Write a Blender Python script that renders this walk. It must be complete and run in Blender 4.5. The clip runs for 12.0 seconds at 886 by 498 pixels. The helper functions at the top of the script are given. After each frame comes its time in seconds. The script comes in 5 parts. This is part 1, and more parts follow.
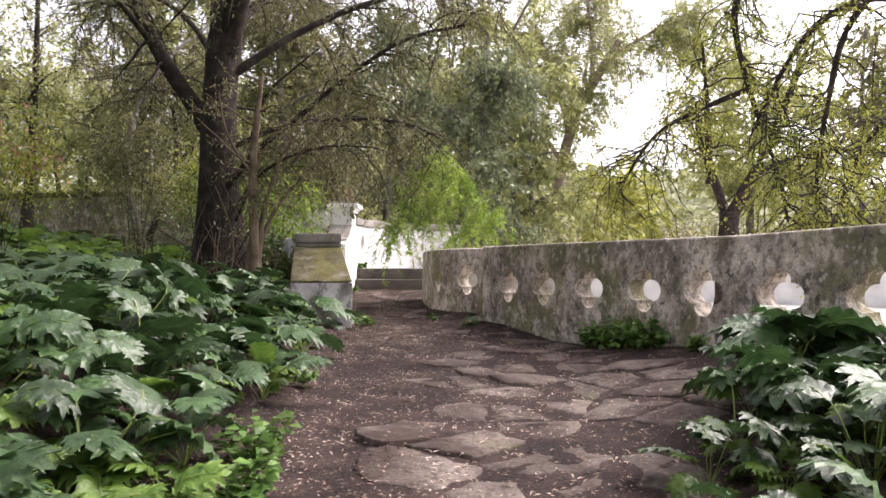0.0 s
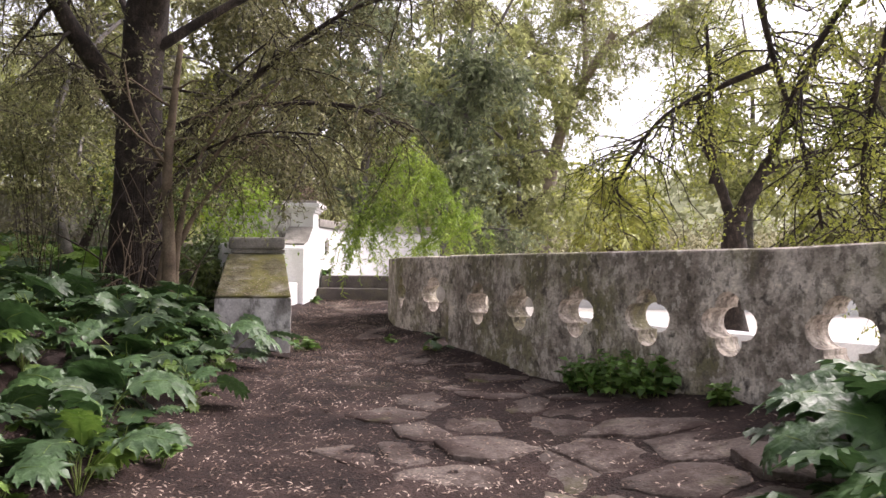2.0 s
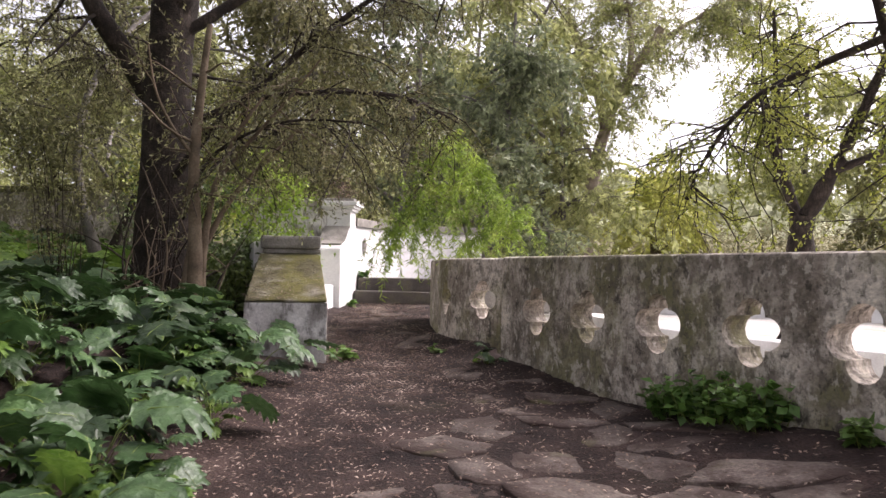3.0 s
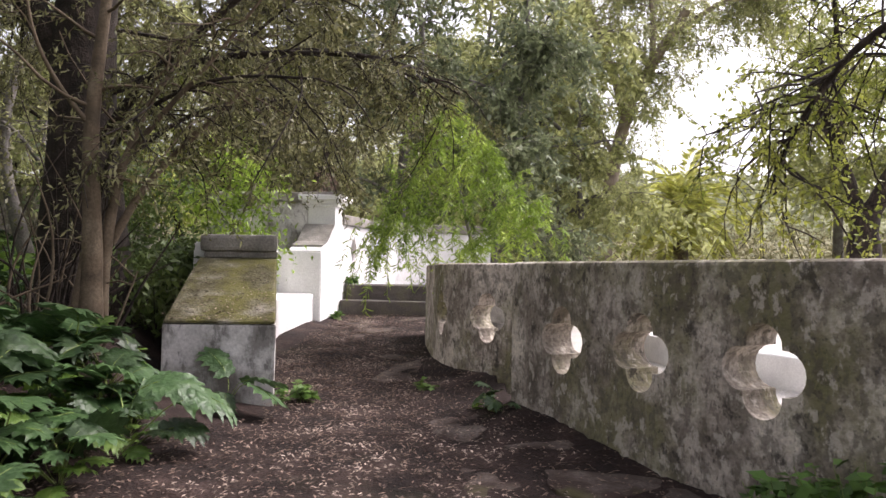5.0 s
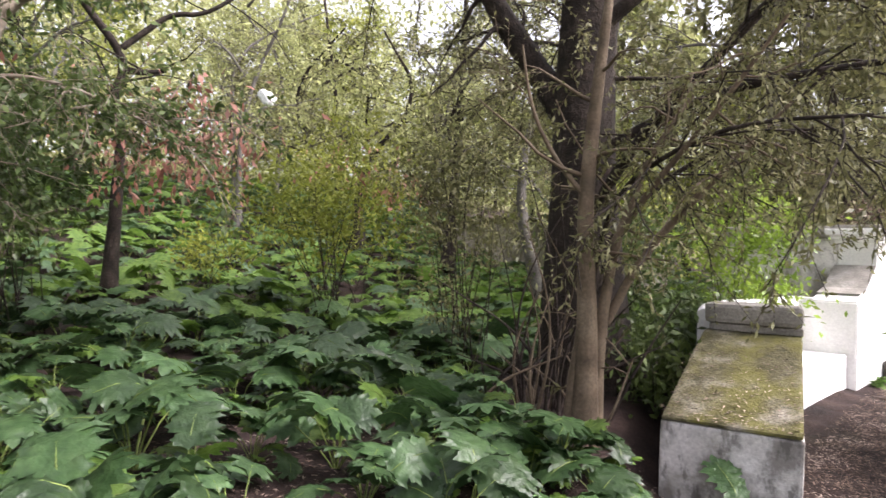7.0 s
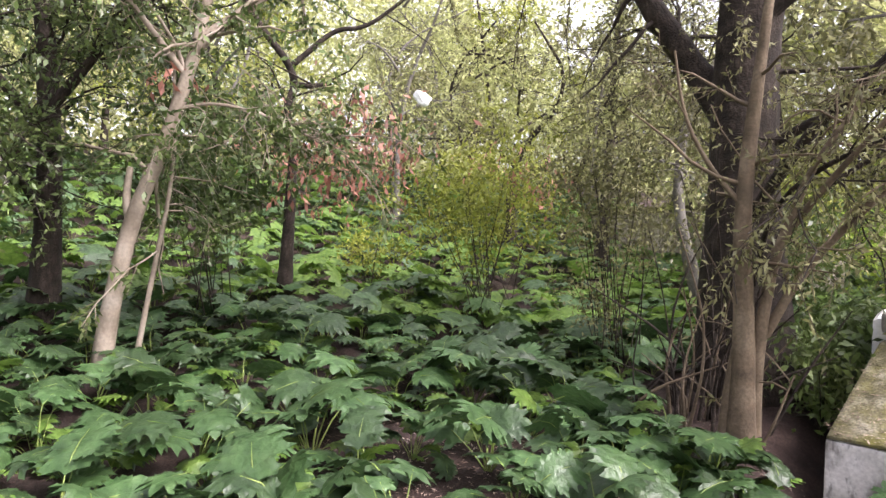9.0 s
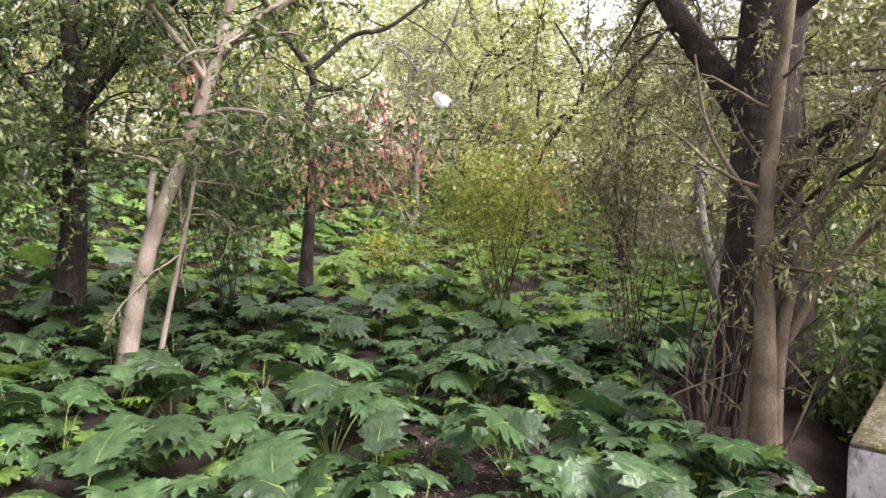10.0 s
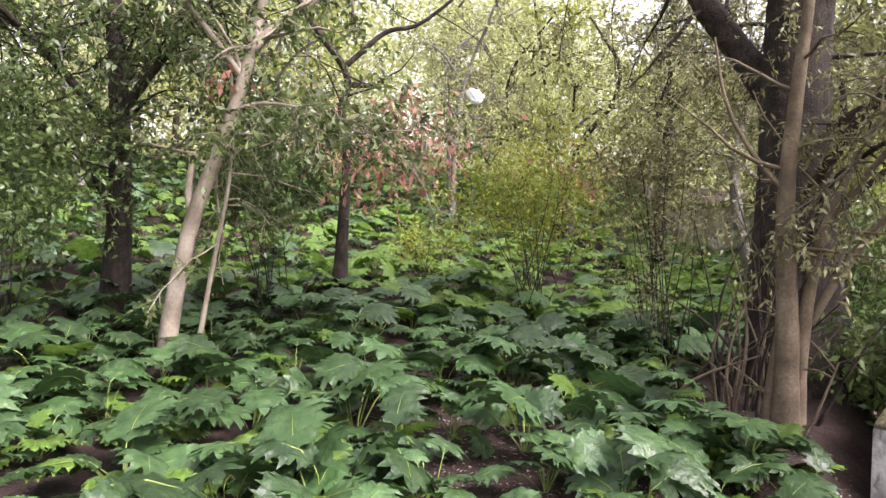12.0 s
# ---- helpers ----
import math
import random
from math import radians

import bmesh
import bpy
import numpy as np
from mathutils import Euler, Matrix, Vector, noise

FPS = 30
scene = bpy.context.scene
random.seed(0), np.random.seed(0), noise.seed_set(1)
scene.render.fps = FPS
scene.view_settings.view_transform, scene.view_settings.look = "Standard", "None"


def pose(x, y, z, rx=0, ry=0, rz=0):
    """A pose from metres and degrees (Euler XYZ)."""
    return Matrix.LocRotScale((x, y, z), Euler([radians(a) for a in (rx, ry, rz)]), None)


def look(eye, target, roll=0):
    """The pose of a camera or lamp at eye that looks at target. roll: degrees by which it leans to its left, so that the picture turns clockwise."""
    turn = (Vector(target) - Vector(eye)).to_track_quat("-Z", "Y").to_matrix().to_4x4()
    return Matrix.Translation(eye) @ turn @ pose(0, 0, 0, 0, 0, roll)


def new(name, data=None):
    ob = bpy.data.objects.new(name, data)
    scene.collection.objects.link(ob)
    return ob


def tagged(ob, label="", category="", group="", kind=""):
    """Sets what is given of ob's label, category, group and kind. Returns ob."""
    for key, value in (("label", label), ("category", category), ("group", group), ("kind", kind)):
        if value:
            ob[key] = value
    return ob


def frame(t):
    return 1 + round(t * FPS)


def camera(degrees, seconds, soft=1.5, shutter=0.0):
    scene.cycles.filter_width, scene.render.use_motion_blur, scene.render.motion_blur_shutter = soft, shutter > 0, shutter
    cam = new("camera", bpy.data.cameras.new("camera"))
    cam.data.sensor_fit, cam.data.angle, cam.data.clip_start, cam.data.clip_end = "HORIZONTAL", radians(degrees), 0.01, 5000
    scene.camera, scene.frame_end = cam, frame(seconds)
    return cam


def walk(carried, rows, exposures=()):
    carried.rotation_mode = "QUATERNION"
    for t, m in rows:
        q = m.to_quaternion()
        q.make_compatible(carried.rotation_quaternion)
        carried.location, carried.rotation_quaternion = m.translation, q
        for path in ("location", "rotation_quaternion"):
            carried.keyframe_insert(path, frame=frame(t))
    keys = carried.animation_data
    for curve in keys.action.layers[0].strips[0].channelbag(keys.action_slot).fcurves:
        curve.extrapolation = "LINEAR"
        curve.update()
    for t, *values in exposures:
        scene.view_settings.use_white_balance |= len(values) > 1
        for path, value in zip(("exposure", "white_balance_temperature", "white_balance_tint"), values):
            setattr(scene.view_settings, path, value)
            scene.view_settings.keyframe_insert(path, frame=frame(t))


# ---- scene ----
cam = camera(64.6, 12.0, shutter=0.22)
PATH = [
    (0, (-0.073, 1.959, 0.809), (-0.184, 3.955, 0.865), 0.3),
    (0.5, (0.037, 2.265, 0.872), (-0.028, 4.263, 0.931), 0.5),
    (1, (0.188, 2.726, 0.798), (0.122, 4.724, 0.868), 0.6),
    (1.5, (0.222, 3.197, 0.872), (0.157, 5.195, 0.935), 0.6),
    (2, (0.228, 3.647, 0.951), (0.137, 5.644, 1.01), 0.6),
    (2.5, (0.154, 3.994, 0.931), (-0.011, 5.986, 0.993), 0.9),
    (3, (0.003, 4.435, 0.956), (-0.184, 6.425, 1.02), 1.1),
    (5, (0.001, 6.365, 1.026), (-0.222, 8.352, 1.094), 1.0),
    (5.5, (-0.076, 6.782, 1.154), (-0.441, 8.748, 1.214), 0.9),
    (6, (-0.305, 7.094, 1.196), (-1.177, 8.892, 1.28), 1.0),
    (6.5, (-0.426, 7.193, 1.463), (-1.669, 8.758, 1.521), 2.2),
    (7, (-0.393, 7.16, 1.559), (-1.832, 8.549, 1.605), 2.1),
    (7.5, (-0.316, 6.966, 1.719), (-1.875, 8.219, 1.726), 2.1),
    (9.5, (-0.239, 7.076, 1.761), (-1.958, 8.098, 1.745), 1.9),
    (10, (-0.225, 7.055, 1.784), (-1.957, 8.054, 1.762), 1.9),
    (10.5, (-0.183, 7.051, 1.795), (-1.934, 8.016, 1.77), 1.7),
    (11, (-0.137, 7.079, 1.763), (-1.904, 8.016, 1.74), 1.7),
    (11.5, (-0.087, 7.096, 1.72), (-1.866, 8.008, 1.696), 1.7),
    (12, (-0.047, 7.124, 1.668), (-1.837, 8.015, 1.647), 1.6),
]
walk(cam, [(t, look(eye, target, roll)) for t, eye, target, roll in PATH],
     exposures=[(0, 1.5, 6600, 21), (2.5, 1.24, 6550, 23), (5.5, 1.15, 6450, 20), (6.5, 1.5, 6400, 20), (7.5, 1.92, 6350, 20), (9.5, 2.1, 6400, 21), (12, 2.12, 6400, 21)])


# ---- light ----
world = bpy.data.worlds.new("sky")
scene.world = world
world.use_nodes = True
wn = world.node_tree
bg = wn.nodes["Background"]
sky = wn.nodes.new("ShaderNodeTexSky")
sky.sky_type = "NISHITA"
sky.sun_disc = False
sky.sun_elevation, sky.sun_rotation = radians(48), radians(60)
sky.air_density, sky.dust_density, sky.ozone_density = 1.0, 4.0, 1.0
hsv = wn.nodes.new("ShaderNodeHueSaturation")
hsv.inputs["Saturation"].default_value = 0.22
wn.links.new(sky.outputs[0], hsv.inputs["Color"])
wn.links.new(hsv.outputs[0], bg.inputs["Color"])
bg.inputs["Strength"].default_value = 0.15
sun = new("sun", bpy.data.lights.new("sun", "SUN"))
sun.data.energy, sun.data.angle, sun.data.color = 1.7, radians(32), (1.0, 0.96, 0.9)
sun.matrix_world = look((0, 0, 0), (-math.sin(radians(60)) * math.cos(radians(48)), -math.cos(radians(60)) * math.cos(radians(48)), -math.sin(radians(48))))


# ---- materials ----
def material(name, colors, scale=4.0, fine=40.0, rough=0.8, bump=0.3, detail=6.0, spec=0.3, island=0.0, obj_random=0.0,
             streak=None, transl=0.0, stops=(0.3, 0.7), metal=0.0, fine_mix=0.35):
    """Two noises, coarse between the colours and fine for grain, with relief and variation piece by piece."""
    m = bpy.data.materials.new(name)
    m.use_nodes = True
    n, l = m.node_tree.nodes, m.node_tree.links
    b = n["Principled BSDF"]
    geo = n.new("ShaderNodeNewGeometry")
    big = n.new("ShaderNodeTexNoise")
    big.inputs["Scale"].default_value, big.inputs["Detail"].default_value = scale, detail
    small = n.new("ShaderNodeTexNoise")
    small.inputs["Scale"].default_value, small.inputs["Detail"].default_value = fine, 3.0
    for tex in (big, small):
        l.new(geo.outputs["Position"], tex.inputs["Vector"])
    ramp = n.new("ShaderNodeValToRGB")
    e = ramp.color_ramp.elements
    e[0].position, e[1].position = stops
    e[0].color, e[1].color = (*colors[0], 1), (*colors[-1], 1)
    for k, c in enumerate(colors[1:-1]):
        e.new(stops[0] + (stops[1] - stops[0]) * (k + 1) / (len(colors) - 1)).color = (*c, 1)
    l.new(big.outputs["Fac"], ramp.inputs["Fac"])
    out = ramp.outputs["Color"]
    grain = n.new("ShaderNodeMapRange")
    grain.inputs["From Min"].default_value, grain.inputs["From Max"].default_value = 0.25, 0.75
    grain.inputs["To Min"].default_value, grain.inputs["To Max"].default_value = 1 - fine_mix, 1 + fine_mix
    l.new(small.outputs["Fac"], grain.inputs["Value"])
    value = grain.outputs[0]
    for amount, socket in ((island, "island"), (obj_random, "object")):
        if amount:
            source = geo.outputs["Random Per Island"] if socket == "island" else n.new("ShaderNodeObjectInfo").outputs["Random"]
            r = n.new("ShaderNodeMapRange")
            r.inputs["To Min"].default_value, r.inputs["To Max"].default_value = 1 - amount, 1 + amount
            l.new(source, r.inputs["Value"])
            mul = n.new("ShaderNodeMath")
            mul.operation = "MULTIPLY"
            l.new(value, mul.inputs[0])
            l.new(r.outputs[0], mul.inputs[1])
            value = mul.outputs[0]
    h = n.new("ShaderNodeHueSaturation")
    l.new(out, h.inputs["Color"])
    l.new(value, h.inputs["Value"])
    out = h.outputs["Color"]
    if streak:
        for color, sc, lo, hi, amount in streak:
            mp = n.new("ShaderNodeMapping")
            mp.inputs["Scale"].default_value = sc
            l.new(geo.outputs["Position"], mp.inputs["Vector"])
            t = n.new("ShaderNodeTexNoise")
            t.inputs["Scale"].default_value, t.inputs["Detail"].default_value = 1.0, 8.0
            t.inputs["Roughness"].default_value = 0.65
            l.new(mp.outputs[0], t.inputs["Vector"])
            r = n.new("ShaderNodeMapRange")
            r.inputs["From Min"].default_value, r.inputs["From Max"].default_value = lo, hi
            r.inputs["To Max"].default_value = amount
            l.new(t.outputs["Fac"], r.inputs["Value"])
            mix = n.new("ShaderNodeMixRGB")
            l.new(r.outputs[0], mix.inputs["Fac"])
            l.new(out, mix.inputs["Color1"])
            mix.inputs["Color2"].default_value = (*color, 1)
            out = mix.outputs["Color"]
    l.new(out, b.inputs["Base Color"])
    b.inputs["Roughness"].default_value = rough
    b.inputs["Specular IOR Level"].default_value = spec
    b.inputs["Metallic"].default_value = metal
    if bump:
        add = n.new("ShaderNodeMath")
        add.operation = "MULTIPLY_ADD"
        add.inputs[1].default_value = 0.4
        l.new(small.outputs["Fac"], add.inputs[0])
        l.new(big.outputs["Fac"], add.inputs[2])
        bp = n.new("ShaderNodeBump")
        bp.inputs["Strength"].default_value, bp.inputs["Distance"].default_value = bump, 0.03
        l.new(add.outputs[0], bp.inputs["Height"])
        l.new(bp.outputs[0], b.inputs["Normal"])
    if transl:
        tr = n.new("ShaderNodeBsdfTranslucent")
        l.new(out, tr.inputs["Color"])
        ms = n.new("ShaderNodeMixShader")
        ms.inputs["Fac"].default_value = transl
        l.new(b.outputs[0], ms.inputs[1])
        l.new(tr.outputs[0], ms.inputs[2])
        l.new(ms.outputs[0], n["Material Output"].inputs["Surface"])
    return m


MOSS = (0.10, 0.10, 0.035)
SOIL = material("dark_soil", [(0.012, 0.007, 0.006), (0.028, 0.0165, 0.0135), (0.060, 0.038, 0.032)], 3.0, 70, 0.95, 1.0, fine_mix=0.8,
                streak=[((0.035, 0.038, 0.012), (0.7, 0.7, 0.7), 0.60, 0.75, 0.4), ((0.09, 0.062, 0.05), (17, 17, 17), 0.60, 0.70, 0.45)])
STONE = material("flagstone", [(0.062, 0.047, 0.040), (0.115, 0.091, 0.078), (0.185, 0.152, 0.13)], 3.0, 55, 0.9, 0.55, obj_random=0.25, fine_mix=0.4,
                 streak=[((0.045, 0.028, 0.023), (2.2, 2.2, 2.2), 0.46, 0.58, 0.92), ((0.05, 0.032, 0.026), (14, 14, 14), 0.52, 0.62, 0.7), (MOSS, (1.6, 1.6, 1.6), 0.58, 0.7, 0.6)])
GREY_PLASTER = material("grey_plaster", [(0.25, 0.215, 0.18), (0.46, 0.40, 0.345), (0.66, 0.595, 0.52)], 3.0, 42, 0.92, 0.6, fine_mix=0.32, stops=(0.38, 0.62), detail=9.0,
                        streak=[((0.14, 0.108, 0.084), (6, 6, 1.0), 0.50, 0.64, 0.45), ((0.17, 0.165, 0.07), (1.3, 1.3, 1.1), 0.47, 0.58, 0.75),
                                ((0.115, 0.095, 0.076), (5, 5, 4), 0.52, 0.62, 0.6), ((0.11, 0.094, 0.078), (17, 17, 12), 0.50, 0.57, 0.6),
                                ((0.62, 0.56, 0.49), (13, 13, 9), 0.55, 0.60, 0.6), ((0.05, 0.044, 0.038), (7.5, 7.5, 5.5), 0.60, 0.65, 0.8), ((0.04, 0.036, 0.032), (34, 34, 28), 0.59, 0.64, 0.6)])
WALL_CROWN = material("lichened_wall_top", [(0.07, 0.062, 0.045), (0.14, 0.125, 0.10), (0.24, 0.22, 0.19)], 5, 40, 0.95, 0.5, fine_mix=0.4)
WHITE_PLASTER = material("limewash", [(0.62, 0.61, 0.60), (0.76, 0.75, 0.74), (0.82, 0.81, 0.80)], 2.0, 40, 0.85, 0.25, fine_mix=0.1,
                         streak=[((0.33, 0.33, 0.34), (3, 3, 1.4), 0.60, 0.76, 0.6)])
WORN_PLASTER = material("worn_limewash", [(0.34, 0.32, 0.30), (0.50, 0.48, 0.455), (0.66, 0.64, 0.615)], 2.4, 40, 0.9, 0.35, fine_mix=0.2,
                        streak=[((0.15, 0.135, 0.12), (3.4, 3.4, 2.0), 0.48, 0.60, 0.8), ((0.075, 0.068, 0.06), (12, 12, 6), 0.55, 0.64, 0.65), ((0.18, 0.165, 0.11), (2, 2, 3), 0.55, 0.65, 0.5)])
MOSSY_TOP = material("mossy_cap", [(0.055, 0.05, 0.022), (0.12, 0.108, 0.06), (0.25, 0.225, 0.18)], 4.5, 60, 0.95, 0.8, fine_mix=0.55,
                     streak=[((0.05, 0.046, 0.02), (7, 7, 7), 0.50, 0.60, 0.7), ((0.14, 0.13, 0.035), (3, 3, 3), 0.48, 0.62, 0.8)])
DARK_STEP = material("dark_step", [(0.07, 0.06, 0.055), (0.13, 0.115, 0.10)], 3.0, 50, 0.9, 0.4, streak=[(MOSS, (3, 3, 3), 0.5, 0.7, 0.5)])
COPING = material("weathered_coping", [(0.18, 0.165, 0.145), (0.36, 0.335, 0.30)], 4.0, 60, 0.9, 0.4, fine_mix=0.3,
                  streak=[((0.09, 0.088, 0.078), (6, 6, 3), 0.52, 0.7, 0.5)])
GRASS = material("meadow_grass", [(0.10, 0.10, 0.04), (0.17, 0.16, 0.075), (0.24, 0.22, 0.12)], 0.15, 3, 0.9, 0.3, fine_mix=0.4)
GRAVEL = material("pale_gravel", [(0.50, 0.47, 0.43), (0.64, 0.61, 0.58)], 0.8, 50, 0.95, 0.4, streak=[((0.26, 0.25, 0.12), (0.5, 0.5, 0.5), 0.52, 0.68, 0.5)])


# ---- building helpers ----
def thing(name, label, category, at=(0, 0, 0), group="", kind=""):
    return tagged(place(new(name), at), label, category, group, kind)


def place(ob, at):
    ob.location = at
    return ob


def mesh_object(name, verts, faces, mat, parent=None, label="", smooth=False):
    """One mesh from vertices and faces in the world; under a parent its place is kept."""
    me = bpy.data.meshes.new(name)
    me.from_pydata([tuple(v) for v in verts], [], [tuple(f) for f in faces])
    me.materials.append(mat)
    if smooth:
        me.shade_smooth()
    ob = new(name, me)
    if parent is not None:
        ob.parent = parent
        ob.matrix_parent_inverse = Matrix.Translation(parent.location).inverted()
    if label:
        ob["label"] = label
    return ob


def part(name, bm, mat, parent=None, label="", smooth=False):
    me = bpy.data.meshes.new(name)
    bm.normal_update()
    bm.to_mesh(me)
    bm.free()
    me.materials.append(mat)
    if smooth:
        me.shade_smooth()
    ob = new(name, me)
    if parent is not None:
        ob.parent = parent
        ob.matrix_parent_inverse = Matrix.Translation(parent.location).inverted()
    if label:
        ob["label"] = label
    return ob


def hull_solid(bottom, top, bevel=0.015, cuts=0, rough=0.0, seed=1):
    """A closed solid between two loops of equal count, with softened and slightly uneven edges."""
    bm = bmesh.new()
    lo = [bm.verts.new(p) for p in bottom]
    hi = [bm.verts.new(p) for p in top]
    n = len(lo)
    bm.faces.new(lo[::-1])
    bm.faces.new(hi)
    for k in range(n):
        bm.faces.new((lo[k], lo[(k + 1) % n], hi[(k + 1) % n], hi[k]))
    bmesh.ops.recalc_face_normals(bm, faces=bm.faces[:])
    if bevel:
        bmesh.ops.bevel(bm, geom=bm.edges[:], offset=bevel, segments=2, profile=0.6, affect="EDGES")
    if cuts:
        bmesh.ops.subdivide_edges(bm, edges=bm.edges[:], cuts=cuts, use_grid_fill=True)
        for v in bm.verts:
            v.co += noise.noise_vector(v.co * 3 + Vector((seed, 0, 0))) * rough + noise.noise_vector(v.co * 11) * rough * 0.4
    return bm


def box(x0, x1, y0, y1, z0, z1, bevel=0.012, **kw):
    b = [(x0, y0), (x1, y0), (x1, y1), (x0, y1)]
    return hull_solid([(*p, z0) for p in b], [(*p, z1) for p in b], bevel, **kw)


def smooth_line(points, step=0.12):
    """Points evenly along a smoothed line through the given ones."""
    p = np.array(points, float)
    for _ in range(2):
        q = 0.75 * p[:-1] + 0.25 * p[1:]
        r = 0.25 * p[:-1] + 0.75 * p[1:]
        p = np.vstack([p[:1], np.stack([q, r], 1).reshape(-1, p.shape[1]), p[-1:]])
    s = np.r_[0, np.cumsum(np.linalg.norm(np.diff(p, axis=0), axis=1))]
    t = np.linspace(0, s[-1], max(2, int(s[-1] / step) + 1))
    return np.stack([np.interp(t, s, p[:, k]) for k in range(p.shape[1])], 1)


WALL_LINE = [(5.6, -3.0), (5.3, 0.5), (4.7, 3.2), (3.95, 5.0), (3.28, 6.3), (2.8, 7.1), (2.34, 7.82), (1.94, 8.45), (1.53, 9.08), (1.09, 9.7), (0.66, 10.34), (0.25, 10.98), (-0.06, 11.47)]
END_LINE = [(0.24, 12.03), (-0.03, 12.27), (-0.30, 12.52), (-0.54, 12.76), (-0.72, 13.02), (-0.84, 13.4), (-0.97, 14.0), (-1.14, 14.7), (-1.22, 15.5)]
WALL_EDGE = np.array(WALL_LINE + END_LINE[2:] + [(-1.3, 17.0), (-1.2, 22.0), (-4.0, 31.0)])
WALL_EDGE = WALL_EDGE[np.argsort(WALL_EDGE[:, 1])]


def ground_z(x, y):
    """Height of the ground: the sloping path, the bank on one side and the lower basin behind the wall."""
    z = np.interp(y, [-40, 2, 6, 8.3, 9.5, 11.3, 14, 17.1, 25, 60], [-0.6, -0.36, -0.17, -0.11, -0.03, -0.02, 0.12, 0.33, 0.5, 2.0])
    bank = np.interp(-x - np.interp(y, [10.6, 11.6, 13.5, 17], [0, 0.45, 1.0, 1.1]), [1.5, 2.3, 2.75, 3.2, 5, 7, 10, 14, 20, 60], [0, 0.10, 0.42, 0.47, 0.50, 0.64, 1.1, 2.0, 3.4, 9.0])
    z = z + bank + 0.22 * np.clip((x - 0.7) / 1.2, 0, 1) * np.clip((10.5 - y) / 2, 0, 1)
    edge = np.interp(y, WALL_EDGE[:, 1], WALL_EDGE[:, 0])
    z = z + 0.13 * np.clip(1 - (edge - x) / 0.9, 0, 1) * np.clip((y - 10.2) / 0.9, 0, 1) * np.clip((14.0 - y) / 1.5, 0, 1)
    low = np.clip((x - edge - 0.08) / 0.12, 0, 1) * (y < 34)
    far = np.clip((y - 31) / 60, 0, 1) * 6 + np.clip((x - 30) / 60, 0, 1) * 5
    return z * (1 - low) * (y < 34) + low * (-0.45 + np.clip((x - 30) / 60, 0, 1) * 5) + (y >= 34) * (-0.3 + far)


# ---- ground ----
def build_ground():
    def axis(lo, hi, near0, near1, fine):
        a = [near0]
        step = fine
        while a[-1] < near1:
            a.append(a[-1] + fine)
        while a[-1] < hi:
            step *= 1.22
            a.append(a[-1] + step)
        b, step = [near0], fine
        while b[-1] > lo:
            step *= 1.22
            b.append(b[-1] - step)
        return np.array(b[:0:-1] + a)
    xs, ys = axis(-600, 600, -7, 4, 0.085), axis(-600, 900, 1.5, 17.5, 0.085)
    X, Y = np.meshgrid(xs, ys)
    Z = ground_z(X, Y)
    near = (np.abs(X) < 12) & (Y > -5) & (Y < 22)
    bumps = np.array([noise.noise((x * 1.3, y * 1.3, 0)) * 0.022 + noise.noise((x * 5, y * 5, 3)) * 0.012 for x, y in zip(X[near], Y[near])])
    Z[near] += bumps
    nx, ny = len(xs), len(ys)
    i = np.arange(nx * ny).reshape(ny, nx)
    faces = np.stack([i[:-1, :-1], i[:-1, 1:], i[1:, 1:], i[1:, :-1]], -1).reshape(-1, 4)
    ob = mesh_object("ground", np.stack([X, Y, Z], -1).reshape(-1, 3), faces.tolist(), SOIL, smooth=True)
    ob.data.materials.append(GRAVEL)
    ob.data.materials.append(GRASS)
    cx, cy = (X[:-1, :-1] + X[1:, 1:]) / 2, (Y[:-1, :-1] + Y[1:, 1:]) / 2
    kind = np.where(cx > np.interp(cy, WALL_EDGE[:, 1], WALL_EDGE[:, 0]) + 0.12, 1, 0)
    kind = np.where((cy > 32) | (cx > 25) | (cx < -34) | (cy < -25), 2, kind)
    ob.data.polygons.foreach_set("material_index", kind.ravel().astype(np.int32))
    return tagged(ob, "dark damp leaf-littered earth of the garden", "ground", kind="structure")


build_ground()


# ---- walls with four-lobed openings ----
def lobed_outline(count, r, o):
    """Outline of a four-lobed opening round the origin, by angle."""
    pts = []
    for k in range(count):
        a = 2 * math.pi * k / count
        d = Vector((math.cos(a), math.sin(a)))
        best = 0
        for c in (Vector((o, 0)), Vector((-o, 0)), Vector((0, o)), Vector((0, -o))):
            b = d.dot(c)
            disc = b * b - (c.length_squared - r * r)
            if disc > 0:
                best = max(best, b + math.sqrt(disc))
        pts.append((best * d.x, best * d.y))
    return pts


